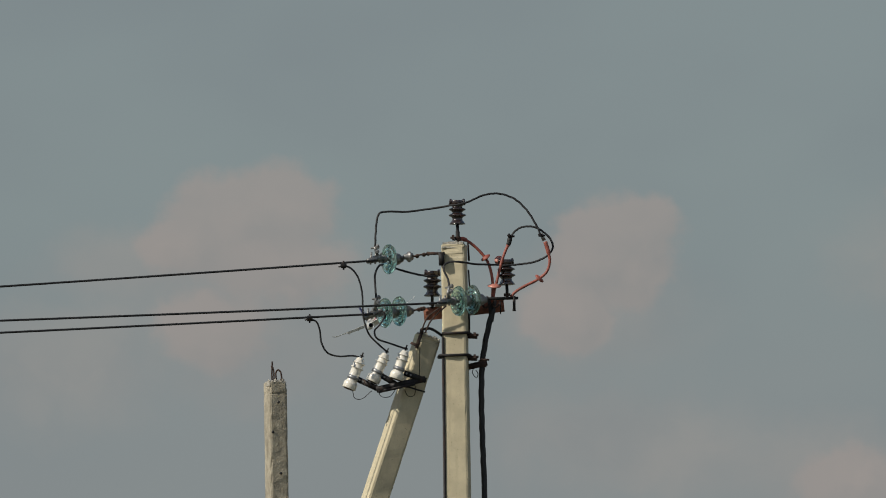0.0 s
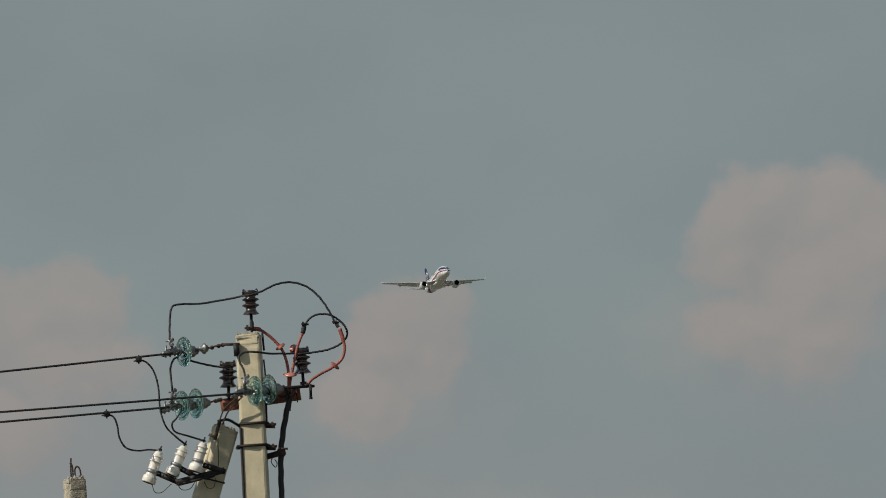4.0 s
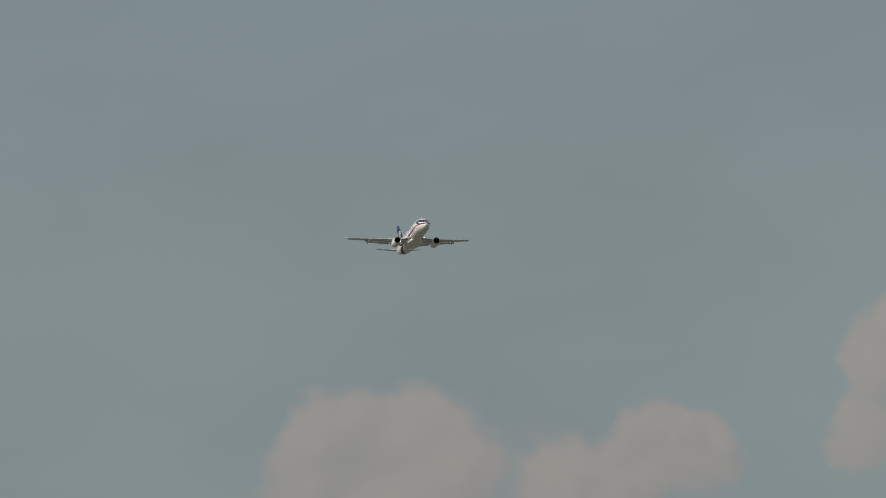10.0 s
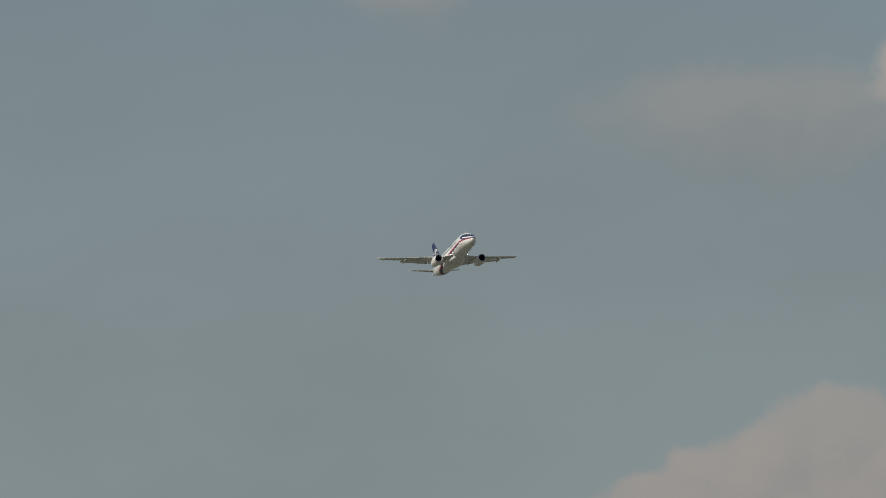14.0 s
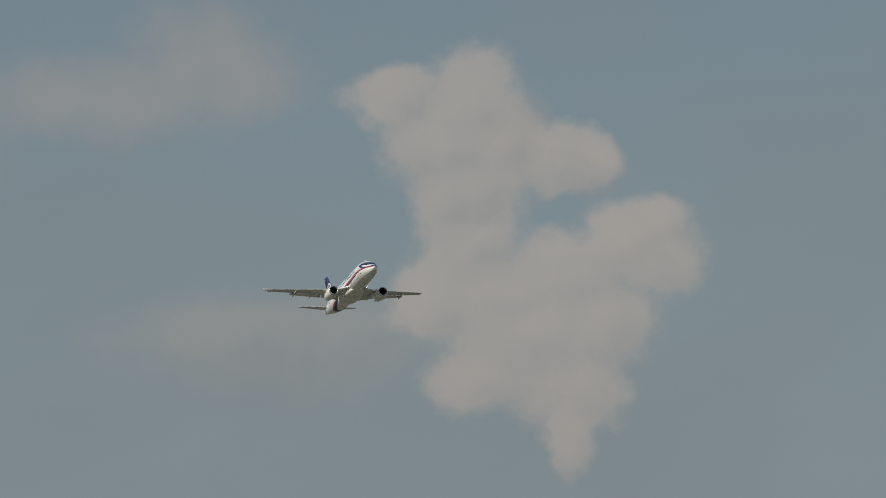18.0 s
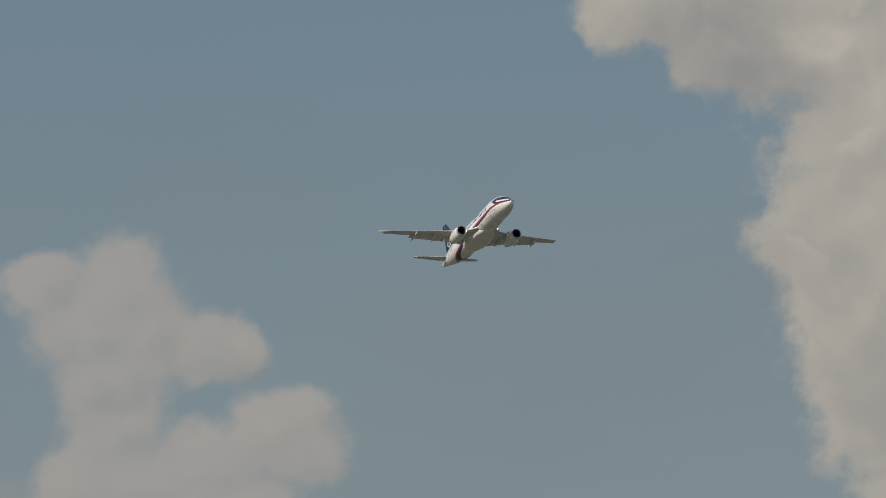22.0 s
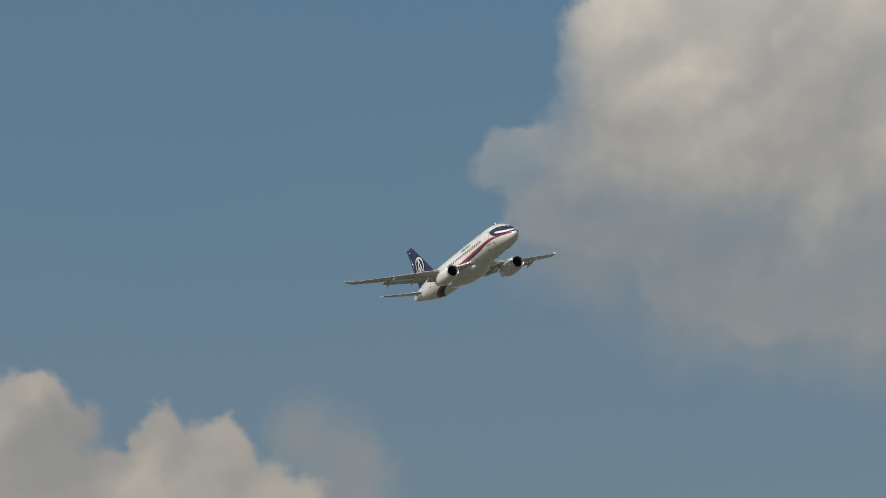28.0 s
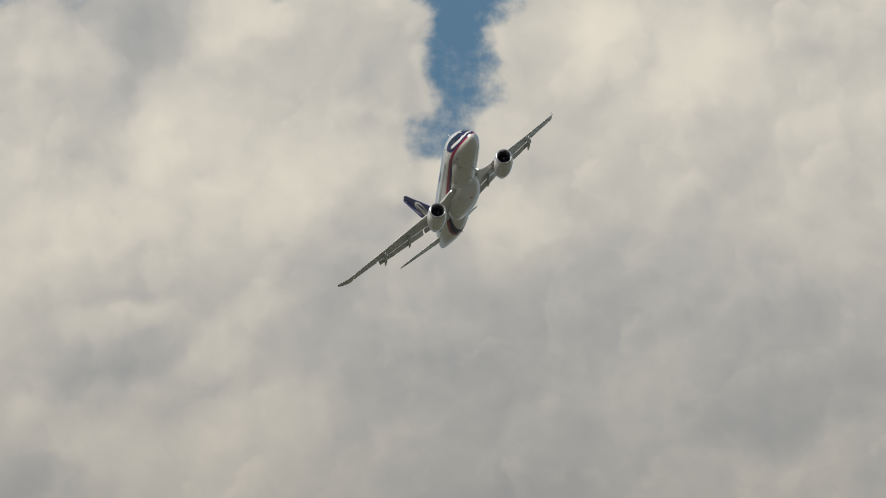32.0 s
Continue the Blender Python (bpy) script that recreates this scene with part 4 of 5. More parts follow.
# Strings of glass discs; the wire pulls to the left and towards the viewer.
PULL = Vector((-0.86, -0.5, -0.03)).normalized()


def glass_disc(ob, middle):
    middle = Vector(middle)
    r = 0.1275
    prof = ((0.020, 0.060), (0.046, 0.054), (0.050, 0.034), (0.056, 0.020), (0.085, 0.013), (0.115, 0.005), (r, -0.008), (r - 0.004, -0.018), (r - 0.012, -0.016), (0.108, -0.006),
            (0.102, -0.028), (0.094, -0.030), (0.088, -0.004), (0.080, -0.004), (0.076, -0.034), (0.068, -0.036), (0.062, -0.002), (0.052, -0.004), (0.048, -0.030), (0.040, -0.030), (0.034, 0.0), (0.020, 0.0))
    disc = part("glass_disc", lathe([(a, -b) for a, b in prof], middle, PULL, 40), GREEN_GLASS, ob, "green glass disc")
    part("cap", lathe(((0.006, -0.125), (0.026, -0.122), (0.032, -0.10), (0.046, -0.088), (0.051, -0.06), (0.052, -0.038), (0.047, -0.034)), middle, PULL, 20), ZINC, disc, "grey metal cap")
    part("disc_pin", lathe(((0.018, -0.01), (0.020, 0.012), (0.011, 0.018), (0.011, 0.05), (0.018, 0.055), (0.016, 0.066)), middle, PULL, 14), ZINC, disc)


def clamp(ob, nose, jaw):
    """A cast tension clamp from the last disc to the wire."""
    nose, jaw = Vector(nose), Vector(jaw)
    body = smoothed([nose, nose.lerp(jaw, 0.4) + Vector((0, 0, 0.012)), jaw], 5)
    part("clamp_body", tube(body, [0.020 + 0.012 * math.sin(math.pi * k / (len(body) - 1)) for k in range(len(body))], 10), ZINC, ob, "grey cast tension clamp")
    for k in range(3):
        p = nose.lerp(jaw, 0.25 + 0.28 * k)
        part("clamp_bolt", tube([p + Vector((0, 0, -0.03)), p + Vector((0.01, 0, 0.055 + 0.01 * k))], 0.009, 6), ZINC, ob)
    part("clamp_shackle", lathe(((0.03, -0.012), (0.036, 0), (0.03, 0.012)), nose, (0.2, 1, 0), 12), ZINC, ob)


def string(discs, hook, wire_end, label, up_arm=None):
    ob = thing("insulator_string", discs[0], label=label, category="insulator", group="glass insulator strings")
    for d in discs:
        glass_disc(ob, d)
    last = Vector(discs[-1])
    first = Vector(discs[0])
    chain = [last - PULL * 0.12, last.lerp(Vector(hook), 0.75), Vector(hook)]
    part("chain_rod", tube(chain, 0.008, 8), RUST, ob, "rusty link rod")
    for f in (0.55, 0.8, 0.95):
        p = (last - PULL * 0.12).lerp(Vector(hook), f)
        part("chain_link", lathe(((0.010, -0.007), (0.018, -0.005), (0.018, 0.005), (0.010, 0.007)), p, (0.2, 1, 0.2), 12), RUST, ob)
    clamp(ob, first + PULL * 0.06, wire_end)
    if up_arm:
        part("riser", tube(smoothed([first + PULL * 0.08, *up_arm], 4), 0.014, 8), ZINC, ob, "grey clamp lug")
        for k, lean in enumerate(((1, -0.3, 0.25), (0.2, -1, 0.3))):
            spot_k = Vector(up_arm[-1]) + Vector((0.012 * k, 0, -0.045 * k))
            part("riser_bolt", tube([spot_k - Vector(lean) * 0.035, spot_k + Vector(lean) * 0.035], 0.008, 6), ZINC, ob)
            part("riser_nut", lathe(((0.004, 0), (0.019, 0), (0.019, 0.018), (0.004, 0.018)), spot_k + Vector(lean) * 0.014, lean, 6), ZINC, ob, smooth=False)
    return ob


upper = string([at(690, 459, -0.10)], at(760, 449, -0.12), at(650, 463, -0.28), "single green glass disc insulator on a rusty chain", [at(668, 452, -0.2), at(664, 438, -0.22)])
part("grey_bell", lathe(((0.012, -0.01), (0.022, -0.005), (0.024, 0.02), (0.036, 0.028), (0.046, 0.040), (0.046, 0.048), (0.034, 0.054), (0.030, 0.072), (0.014, 0.078)), at(716, 455, -0.1), (1, 0.5, 0.05), 18), ZINC, upper, "grey bell-shaped fitting")
string([at(683, 554, -0.10), at(708, 551, -0.02)], at(751, 546, 0.1), at(645, 563, -0.35), "pair of green glass disc insulators", [at(664, 545, -0.25), at(666, 528, -0.28)])
string([at(813, 533, -0.22), at(838, 531, -0.14)], at(862, 528, -0.02), at(772, 540, -0.45), "pair of green glass disc insulators before the pole", [at(793, 522, -0.38), at(795, 508, -0.36)])


# Conductors: they run off to the left and towards the viewer, and sag.
def conductor(x0, y0, d0, x1, y1):
    slope = (y1 - y0) / (x0 - x1)
    start = at(x0, y0, d0)
    pts = []
    for i in range(41):
        s = (i / 40) ** 1.7 * 9000
        pts.append(start + Vector((-s / 210, -0.0 - s / 210 * 0.42, -s / 210 * (slope - 0.008 + 0.42 * 0.085) + (s / 210) ** 2 * 0.0011)))
    ob = thing("conductor", start, label="dark stranded overhead conductor sagging away from the pole", category="power line", group="conductors of the line")
    part("strand", tube(pts, 0.0092, 8), WIRE, ob)


conductor(668, 461, -0.26, 0, 507)
conductor(790, 536, -0.42, 0, 566)
conductor(660, 556, -0.33, 0, 587)

JUMP = dict(label="black looped jumper wire between the insulators", category="wire", group="jumper wires of the pole head")
wire("jumper_wire", ((664, 440, -.22), (665, 410, -.2), (669, 382, -.18), (682, 375, -.14), (722, 375, -.08), (760, 370, -.04), (797, 364, -.07), (812, 362, -.08), (830, 357, -.06), (855, 346, 0), (882, 343, .04), (910, 352, .06), (932, 372, .06), (948, 397, .05), (959, 420, .05)), 0.0088, WIRE, JUMP, lobes=0.15, twist=60)
wire("jumper_wire", ((666, 530, -.28), (664, 505, -.26), (664, 485, -.24), (672, 470, -.15), (684, 470, 0.0), (705, 477, .06), (730, 484, .08), (757, 489, .06), (775, 488, .05)), 0.0088, WIRE, JUMP, lobes=0.15, twist=60)
wire("jumper_wire", ((795, 510, -.36), (793, 495, -.34), (786, 480, -.32), (786, 470, -.3), (796, 464, -.28), (815, 464, -.26), (845, 468, -.1), (880, 469, .05), (895, 470, .06), (920, 468, .08), (945, 464, .08), (967, 454, .08), (978, 440, .08), (975, 425, .08), (962, 411, .08), (945, 402, .08), (925, 402, .08), (912, 409, .08), (905, 418, .08)), 0.0088, WIRE, JUMP, lobes=0.15, twist=60)
TAP = dict(label="thin black tap wire down to an arrester", category="wire", group="tap wires to the arresters")
wire("tap_wire", ((609, 470, -.45), (622, 476, -.44), (634, 492, -.42), (641, 520, -.4), (643, 560, -.38), (652, 590, -.36), (668, 608, -.15), (684, 622, -.14)), 0.0078, WIRE, TAP)
wire("tap_wire", ((549, 565, -.5), (560, 570, -.5), (566, 585, -.48), (569, 607, -.46), (580, 625, -.44), (600, 631, -.25), (622, 630, -.12), (636, 632, -.1)), 0.0078, WIRE, TAP)
wire("tap_wire", ((664, 556, -.34), (676, 551, -.33), (680, 561, -.33), (672, 575, -.33), (663, 586, -.33), (668, 600, -.33), (690, 608, -.22), (716, 617, -.2)), 0.0078, WIRE, TAP)
for x, y, d in ((608, 470, -.45), (548, 564, -.5)):
    ob = thing("tap_connector", at(x, y, d), label="small dark bolted connector on a conductor", category="connector", group="tap connectors")
    part("jaw", lathe(((0.006, -0.026), (0.024, -0.022), (0.028, 0), (0.024, 0.022), (0.006, 0.026)), at(x, y, d), (1, 0.2, 0), 10), DARK_STEEL, ob, smooth=False)
    part("bolt", tube([at(x, y - 8, d), at(x, y + 8, d)], 0.008, 6), DARK_STEEL, ob)
    part("tail", tube([at(x - 9, y + 3, d), at(x, y, d)], 0.007, 6), DARK_STEEL, ob)


# Red cable ends with their rain skirts, the lugs and the trunk cable.
def cable_end(pts, skirts, lug, label, tape=False):
    p = smoothed([at(*q) for q in pts], 6)
    ob = thing("cable_termination", p[-1], label=label, category="cable", group="red cable terminations")
    part("sleeve", tube(p, [0.018 if k < 8 else 0.0125 for k in range(len(p))], 10), RED_SLEEVE, ob, "faded red sleeve")
    if tape:
        part("tape", tube(p[:8], [0.0165, 0.021, 0.022, 0.022, 0.021, 0.021, 0.020, 0.0185], 10), BLACK_CABLE, ob, "black tape round the cable end")
    for x, y, d, axis, mat in skirts:
        k = 1.3 if mat is PALE_SKIRT and axis[2] > 0.5 else 1.0
        part("rain_skirt", lathe([(r * k, h) for r, h in ((0.016, 0.014), (0.022, 0.010), (0.045, 0.0), (0.043, -0.006), (0.018, 0.002))], at(x, y, d), axis, 20), mat, ob, "red rain skirt")
    if lug:
        part("lug", bar(at(*lug[0]), at(*lug[1]), 0.03, 0.012, up=(1, 0, 0)), ZINC, ob, "grey cable lug")
        middle = at(*lug[0]).lerp(at(*lug[1]), 0.3)
        part("lug_bolt", tube([middle + Vector((-0.032, -0.02, 0.006)), middle + Vector((0.03, -0.02, -0.004))], 0.009, 6), DARK_STEEL, ob)
        part("lug_nut", lathe(((0.004, 0), (0.018, 0), (0.018, 0.016), (0.004, 0.016)), middle + Vector((-0.026, -0.02, 0.005)), (1, 0, -0.1), 6), DARK_STEEL, ob, smooth=False)
    return ob


# Faded red for two of the skirts, with sunlight put into the paler colour.
PALE_SKIRT = material("sunlit_faded_skirt", (0.52, 0.20, 0.15), 0.4, vary=0.2, scale=20, fine=90)
cable_end(((903, 420, .08), (900, 432, .08), (893, 448, .07), (886, 470, .06), (880, 495, .05), (875, 515, .05), (872, 535, .05)), ((884, 462, 0.13, (0.3, -0.9, 0.2), PALE_SKIRT),), ((905, 416, .08), (903, 424, .08)), "red cable sleeve rising to a jumper wire", True)
cable_end(((812, 423, .02), (822, 424, .03), (836, 433, .04), (850, 446, .05), (862, 462, .05), (869, 482, .05), (872, 505, .05), (871, 535, .05)), ((859, 456, .05, (-0.5, -0.35, 0.7), RED_SLEEVE), (875, 506, .02, (0.05, -0.35, 1), PALE_SKIRT)), None, "red cable sleeve bent over from the pole top")
cable_end(((965, 428, .05), (970, 445, .05), (973, 463, .05), (967, 482, .05), (950, 496, .05), (930, 506, .05), (912, 517, .05), (904, 527, .05)), ((955, 493, .05, (0.6, -0.35, 0.6), RED_SLEEVE),), ((957, 413, .05), (963, 426, .05)), "red cable sleeve curving out to a lug")
trunk = thing("trunk_cable", ground_point(862, 882, 0.05), label="thick black cable running down beside the pole", category="cable")
low = at(858, 882, .05)
part("sheath", tube(smoothed([at(872, 548, .05), at(868, 565, .05), at(861, 595, .05), at(854, 640, .05), at(852, 700, .05), at(854, 780, .05), low, Vector((low.x + 0.03, low.y, low.z - 1.5)), Vector((low.x, low.y, 2.0)), Vector((low.x, low.y, 0.0))], 8), 0.024, 12, lobes=0.10, twist=14), BLACK_CABLE, trunk)
for x, y in ((876, 552), (866, 552)):
    part("joint_finger", tube([at(x, y - 20, .05), at(870, 570, .05)], 0.016, 8), BLACK_CABLE, trunk)

# Steel collars and the cable clamp.
for y, x0, x1 in ((592, 782, 843), (631, 776, 846)):
    ob = thing("pole_collar", at(804, y), label="dark steel collar bolted round the pole", category="collar", group="collars of the pole")
    tl, tr = at(x0, y), at(829, y)
    loop = [tl + Vector((0.0, 0.10, 0)), tl + Vector((0.01, -0.10, 0)), Vector((main_top.x + 0.0, main_top.y - 0.125, tl.z)), tr + Vector((0.0, -0.11, 0.006)), tr + Vector((0.02, 0.02, 0.006)), tr + Vector((0.0, 0.13, 0)), tl + Vector((0.0, 0.13, 0)), tl + Vector((0.0, 0.10, 0))]
    part("hoop", tube(loop, 0.012, 8), DARK_STEEL, ob)
    part("lug", bar(at(827, y + 3, 0), at(845, y + 4, 0), 0.04, 0.014, up=(0, 0, 1)), RUST, ob, "rusty lug plate")
    part("bolt", tube([at(824, y + 1, -.06), at(847, y + 1, -.06)], 0.011, 8), RUST, ob)
    part("nut", lathe(((0.004, 0), (0.022, 0), (0.022, 0.02), (0.004, 0.02)), at(838, y + 1, -.06), (1, 0, 0), 6), RUST, ob, smooth=False)
saddle = thing("cable_clamp", at(846, 646), label="rusty clamp holding the trunk cable to the pole", category="clamp")
part("arm", bar(at(828, 650, .02), at(862, 642, .02), 0.05, 0.02), RUST, saddle)
part("jaw", lathe(((0.026, -0.03), (0.034, -0.03), (0.034, 0.03), (0.026, 0.03)), at(854, 644, .05), (0, 0, 1), 14), RUST, saddle)
part("bolt", tube([at(850, 637, -.03), at(866, 637, -.03)], 0.010, 6), RUST, saddle)
part("loose_end", tube(smoothed([at(838, 652), at(836, 660), at(843, 669), at(846, 662), at(842, 655)], 4), 0.004, 6), DARK_STEEL, saddle)


# White arresters on their bracket.
def arrester(foot, top, label):
    foot, top = Vector(foot), Vector(top)
    ob = thing("surge_arrester", foot, label=label, category="arrester", group="white arresters on the bracing pole")
    axis = (top - foot).normalized()
    n = (top - foot).length
    body = ((0.02, 0.0), (0.056, 0.0), (0.060, 0.004), (0.060, 0.046), (0.056, 0.056), (0.047, 0.064), (0.044, 0.072), (0.044, 0.60 * n), (0.045, 0.655 * n), (0.055, 0.665 * n), (0.056, 0.675 * n), (0.055, 0.69 * n), (0.045, 0.70 * n),
            (0.044, 0.80 * n), (0.045, 0.815 * n), (0.054, 0.825 * n), (0.055, 0.835 * n), (0.053, 0.85 * n), (0.045, 0.86 * n), (0.040, 0.90 * n), (0.032, 0.97 * n), (0.026, 0.995 * n), (0.02, 1.0 * n), (0.004, 1.0 * n))
    part("porcelain", lathe(body, foot, axis, 28), WHITE_GLAZE, ob, "white glazed porcelain body")
    part("band", lathe(((0.045, 0.30 * n), (0.049, 0.30 * n), (0.049, 0.42 * n), (0.045, 0.42 * n)), foot, axis, 28), BAND, ob, "grey metal band")
    part("base_cap", lathe(((0.004, -0.006), (0.046, -0.006), (0.046, 0.004)), foot, axis, 20), RUST, ob, "rusty base plate")
    part("terminal", tube([top, top + axis * 0.05], 0.007, 6), DARK_STEEL, ob)
    part("terminal_nut", lathe(((0.004, 0), (0.016, 0), (0.016, 0.014), (0.004, 0.014)), top + axis * 0.012, axis, 6), DARK_STEEL, ob, smooth=False)
    return ob


arrester(at(617, 688, -.1), at(639, 634, -.1), "white porcelain arrester tilted on a dark bracket")
arrester(at(659, 676, -.14), at(683, 626, -.14), "white porcelain arrester tilted on a dark bracket")
arrester(at(700, 671, -.2), at(717, 621, -.2), "white porcelain arrester tilted on a dark bracket")
rack = thing("arrester_bracket", at(690, 682, -.2), label="dark angle iron bracket on the bracing pole", category="bracket")
for a, b in (((632, 671, -.08), (668, 688, -.15)), ((672, 663, -.12), (700, 680, -.15)), ((715, 660, -.16), (754, 674, -.15))):
    part("arm", bar(at(*a), at(*b), 0.045, 0.035), DARK_STEEL, rack)
    for f in (0.12, 0.3):
        p = at(*a).lerp(at(*b), f)
        part("bolt_head", lathe(((0.003, 0), (0.009, 0), (0.009, 0.008), (0.003, 0.008)), p + Vector((0, -0.018, 0)), (0, -1, 0), 6), ZINC, rack, smooth=False)
part("rail", bar(at(666, 690, -.15), at(753, 671, -.15), 0.05, 0.04), DARK_STEEL, rack)
part("rail_lip", bar(at(670, 694, -.17), at(735, 680, -.17), 0.02, 0.05), DARK_STEEL, rack)
part("strap", tube([at(698, 682, -.12), at(725, 686, -.16), at(752, 694, -.1)], 0.008, 6), DARK_STEEL, rack)
for pts in (((624, 692), (628, 705), (641, 706), (658, 692)), ((668, 690), (675, 702), (690, 702), (701, 688)), ((716, 690), (722, 701), (733, 700), (736, 684))):
    wire("earth_wire", [(x, y, -.12) for x, y in pts], 0.0035, DARK_STEEL, dict(label="thin dark earth wire hanging in a loop", category="wire", group="earth wires of the arresters"), sides=6)

# Rusty strap and rods at the head of the bracing pole.
hasp = thing("pole_strap", at(752, 592, -.1), label="rusty steel strap joining the two poles", category="bracket")
part("flat", bar(at(748, 582, -.12), at(737, 617, -.12), 0.03, 0.012, up=(1, 0, 0)), RUST, hasp)
part("bolt", tube([at(727, 607, -.12), at(741, 613, -.12)], 0.012, 8), RUST, hasp)
part("hoop", tube(smoothed([at(748, 583, -.12), at(762, 582, -.12), at(776, 590, -.1), at(784, 596, -.05)], 4), 0.012, 8), DARK_STEEL, hasp)
part("rod", tube(smoothed([at(752, 590, -.13), at(764, 566, -.16), at(790, 541, -.2)], 4), 0.007, 6), RUST, hasp)
part("rod", tube(smoothed([at(744, 592, -.13), at(756, 563, -.16), at(778, 545, -.2)], 4), 0.007, 6), RUST, hasp)
part("earth_rod", tube([at(744, 582, -.13), at(742, 664, -.13)], 0.004, 6), DARK_STEEL, hasp)
knob = thing("pole_top_fitting", at(804, 425), label="small rusty bolted fitting on the pole top", category="bracket")
part("socket", tube([at(810, 436, -.02), at(810, 410, -.02)], 0.018, 8), DARK_STEEL, knob)
part("bolt", tube([at(797, 421, -.03), at(814, 421, -.03)], 0.010, 8), RUST, knob)
part("nut", lathe(((0.004, 0), (0.024, 0), (0.024, 0.02), (0.004, 0.02)), at(800, 421, -.03), (1, 0, 0), 6), RUST, knob, smooth=False)
side_rod = thing("side_bar", at(829, 470, .1), label="thin dark bar on the side of the pole", category="bracket")
part("bar", tube([at(828, 430, .1), at(830, 462, .1)], 0.010, 6), DARK_STEEL, side_rod)
part("lower_bar", tube([at(829, 478, .1), at(831, 508, .1)], 0.008, 6), DARK_STEEL, side_rod)
part("brace_plate", bar(at(828, 520, .1), at(828, 588, .1), 0.04, 0.02, up=(1, 0, 0)), DARK_STEEL, side_rod)
# A narrow dark strip down the pole's left edge, from the upper collar to the ground.
dark_strip = thing("dark_strip", (main_top.x - 0.11, main_top.y, 0), label="narrow dark strip down the side of the pole", category="earth strip")
part("strip", bar(at(784, 598, -.05), (at(784, 598).x - 0.005, main_top.y - 0.05, 0.0), 0.10, 0.024, up=(0, 1, 0)), DARK_STEEL, dark_strip)
for x, y in ((493, 712), (497, 838), (483, 765)):
    part("hole", lathe(((0.001, 0), (0.010, 0.001), (0.013, 0.004), (0.004, 0.006)), at(x, y, 0.50), (0.3, -1, 0), 10), BLACK_CABLE, stub, "dark hole in the concrete")


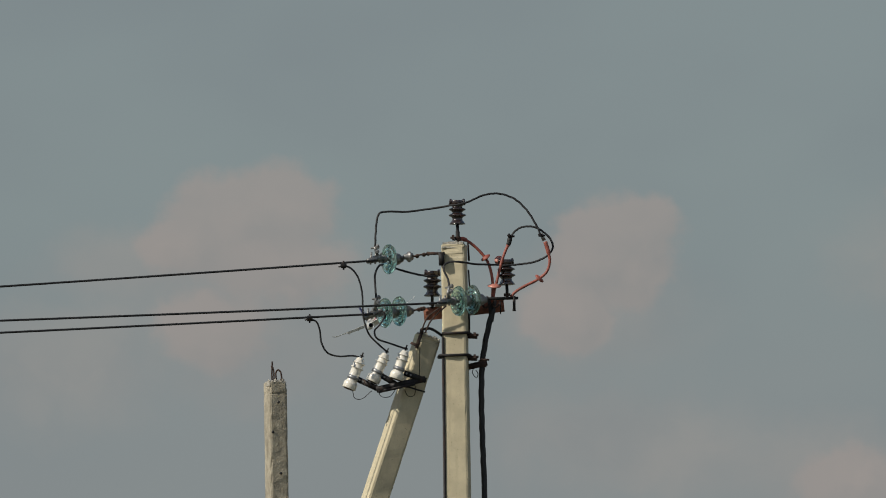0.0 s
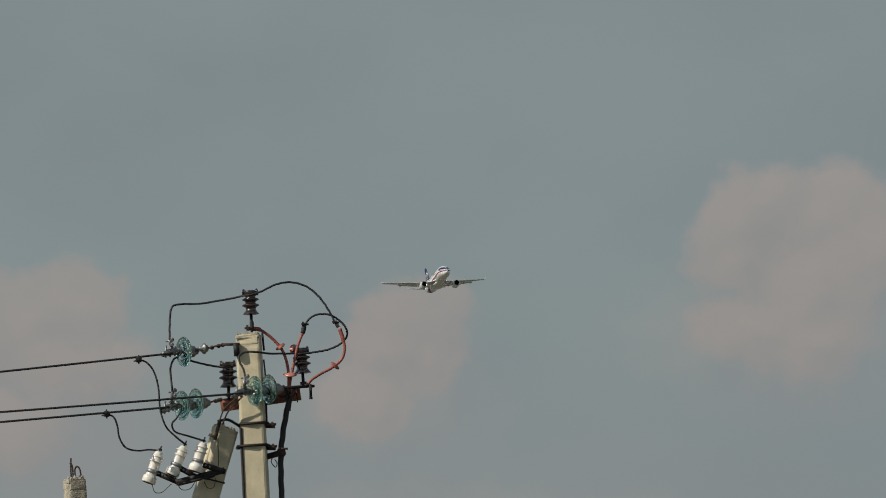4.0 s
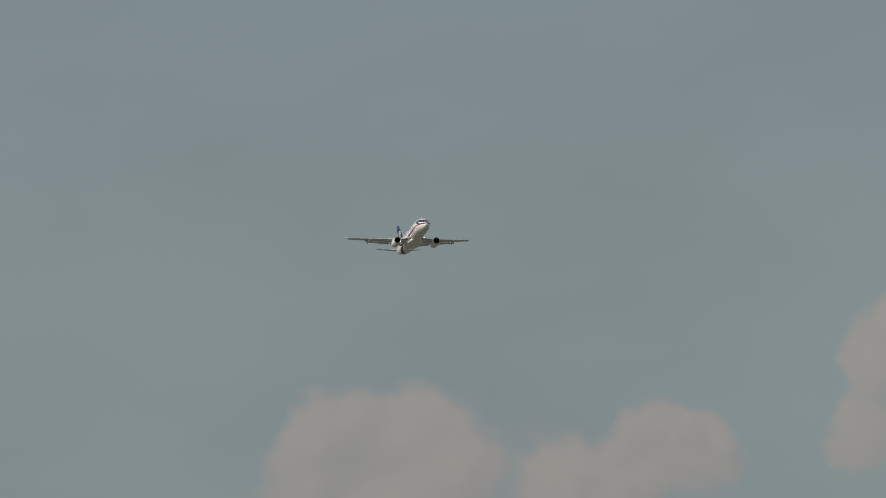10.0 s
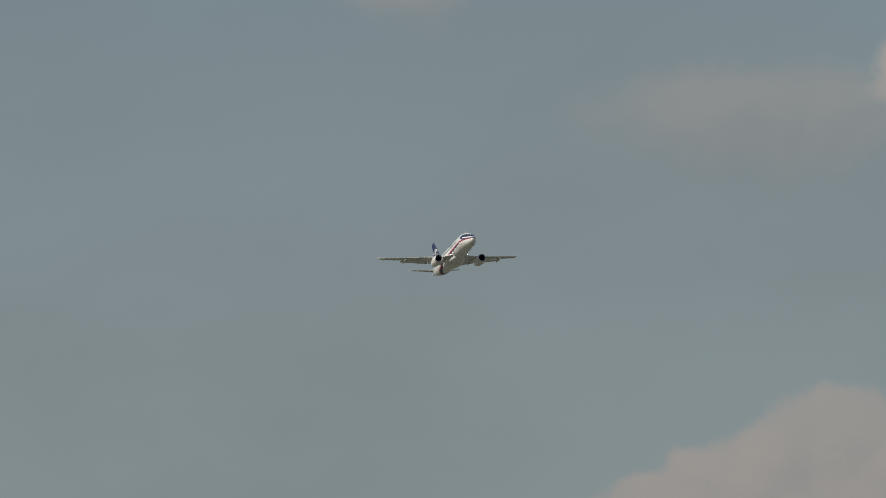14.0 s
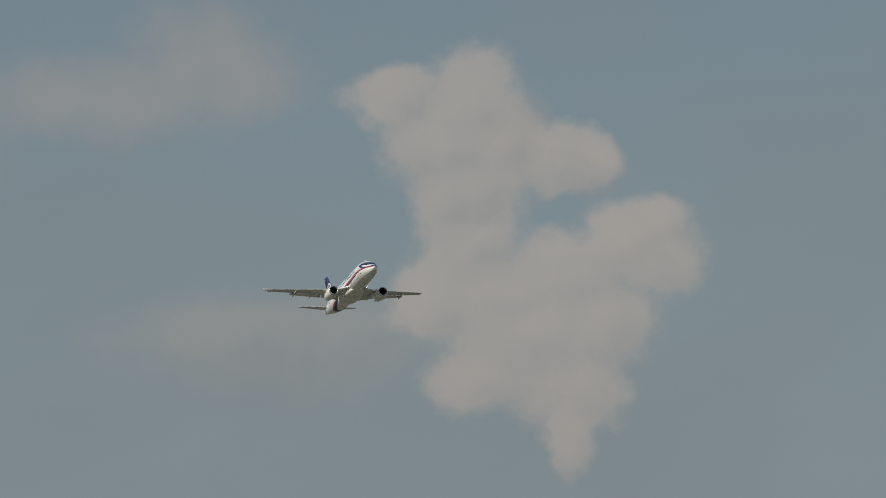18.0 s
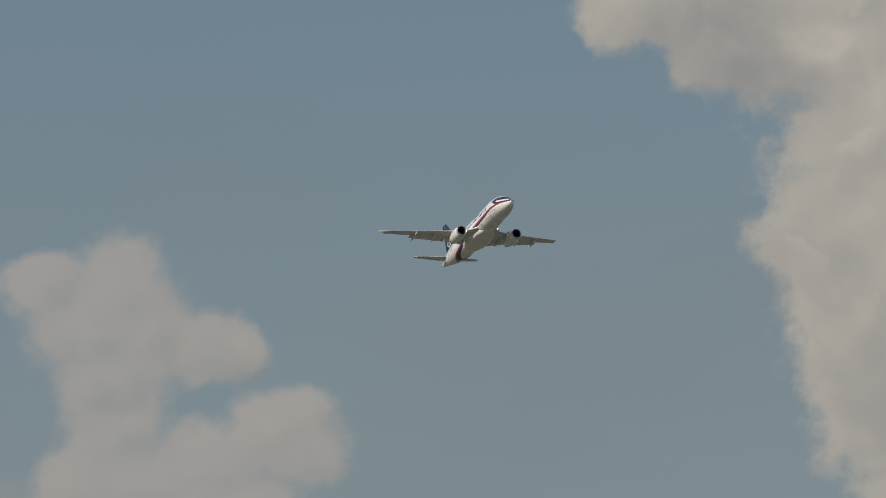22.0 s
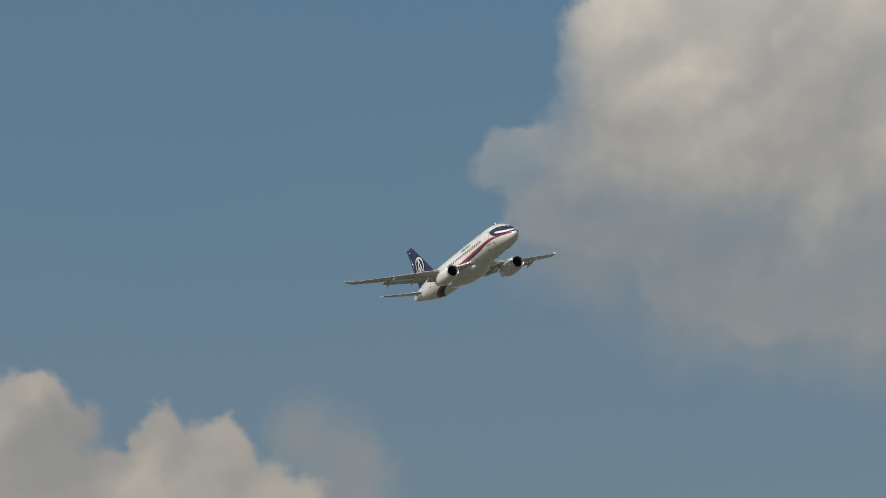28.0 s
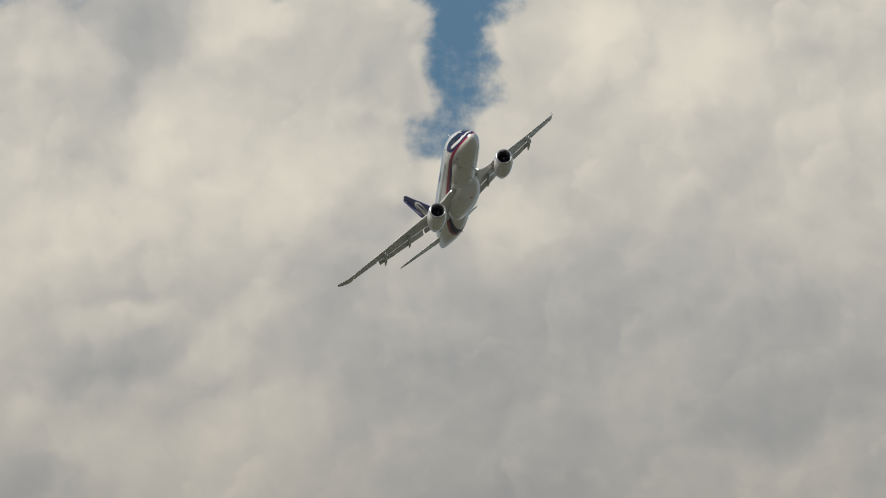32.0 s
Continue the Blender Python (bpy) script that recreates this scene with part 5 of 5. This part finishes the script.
def motions():
    walk(airliner, [(t, pose(x, y, z, bank, -pitch, 90 - heading)) for t, x, y, z, bank, pitch, heading in (
        (0, -16.33, 2809.86, 223.76, 26.30, 6.51, 168.01),
        (1.5, 15.09, 2676.45, 223.24, 7.89, 6.89, 169.28),
        (2, 22.90, 2633.61, 222.78, 5.60, 7.35, 169.55),
        (2.5, 31.10, 2591.76, 223.71, 3.41, 7.65, 169.69),
        (3, 39.47, 2549.56, 224.75, 1.36, 6.93, 169.02),
        (3.5, 46.99, 2508.49, 225.85, 0.92, 6.58, 169.56),
        (4, 54.85, 2468.10, 227.32, 0.69, 6.52, 170.11),
        (4.5, 61.86, 2428.45, 228.70, 0.50, 6.75, 169.96),
        (6.5, 89.05, 2283.52, 234.29, -0.04, 6.91, 170.70),
        (7, 96.02, 2248.66, 236.35, -0.13, 6.94, 170.88),
        (7.5, 102.67, 2213.18, 237.96, -0.53, 7.01, 170.87),
        (8, 109.11, 2178.30, 239.25, -0.95, 7.08, 170.82),
        (8.5, 115.43, 2144.01, 240.32, -1.36, 7.13, 170.75),
        (9, 121.68, 2110.26, 241.37, -1.75, 7.19, 170.66),
        (9.5, 127.93, 2077.02, 242.30, -2.13, 7.25, 170.58),
        (10, 134.32, 2044.30, 243.18, -2.47, 7.30, 170.52),
        (10.5, 140.64, 2012.18, 243.86, -2.26, 7.30, 170.32),
        (11, 146.76, 1980.59, 244.22, -2.02, 7.31, 170.18),
        (11.5, 152.27, 1949.50, 244.38, -1.73, 7.32, 170.09),
        (12, 157.15, 1918.90, 244.47, -1.44, 7.33, 170.03),
        (13, 167.49, 1858.92, 244.29, -0.85, 7.35, 169.99),
        (13.5, 173.29, 1829.43, 244.26, -0.55, 7.36, 169.99),
        (14, 178.96, 1800.30, 244.24, -0.25, 7.38, 170.00),
        (14.5, 184.12, 1769.97, 243.90, -0.45, 7.43, 170.19),
        (16.5, 205.55, 1651.96, 242.98, -1.24, 7.69, 170.84),
        (17, 211.41, 1623.08, 243.32, -1.44, 7.78, 170.95),
        (17.5, 216.95, 1594.51, 243.56, -1.66, 7.89, 171.00),
        (18, 222.30, 1566.23, 243.61, -1.90, 8.05, 171.00),
        (18.5, 227.88, 1540.36, 243.93, -1.97, 8.40, 170.84),
        (19, 233.49, 1514.60, 244.41, -2.04, 8.77, 170.66),
        (19.5, 238.98, 1488.97, 244.82, -2.10, 9.12, 170.47),
        (20, 244.72, 1463.36, 245.39, -2.17, 9.46, 170.32),
        (20.5, 250.53, 1437.79, 246.01, -2.20, 9.76, 170.18),
        (21, 256.25, 1412.28, 246.67, -2.21, 10.01, 170.09),
        (21.5, 261.63, 1385.71, 247.11, -2.27, 10.20, 170.10),
        (22, 267.15, 1359.15, 247.69, -2.31, 10.38, 170.14),
        (22.5, 272.57, 1332.59, 248.33, -2.36, 10.56, 170.19),
        (23, 278.38, 1305.92, 249.18, -2.41, 10.71, 170.26),
        (23.5, 283.91, 1278.87, 249.69, -2.31, 10.68, 170.36),
        (24, 289.18, 1251.86, 250.06, -2.22, 10.61, 170.46),
        (24.5, 294.80, 1224.57, 251.03, -1.91, 10.37, 170.63),
        (25, 300.37, 1197.18, 252.09, -1.17, 9.82, 170.88),
        (25.5, 306.08, 1171.12, 253.69, -0.08, 9.12, 171.14),
        (27.5, 327.28, 1065.44, 257.48, 7.70, 5.36, 173.00),
        (28, 332.82, 1038.31, 258.02, 10.37, 4.54, 173.66),
        (28.5, 337.46, 1011.88, 257.98, 15.81, 3.54, 174.82),
        (29, 342.18, 985.06, 257.90, 22.51, 2.92, 176.56),
        (29.5, 344.43, 954.13, 256.32, 27.65, 3.01, 178.98),
        (30, 346.12, 923.11, 255.21, 31.90, 3.19, 182.02),
        (30.5, 346.99, 894.45, 254.46, 35.22, 3.67, 185.49),
        (31, 346.96, 865.65, 254.26, 37.33, 4.46, 189.30),
        (31.5, 344.05, 836.30, 253.85, 38.08, 5.47, 193.48),
        (32, 339.89, 807.04, 253.95, 38.64, 6.54, 197.79),
    )])


motions()
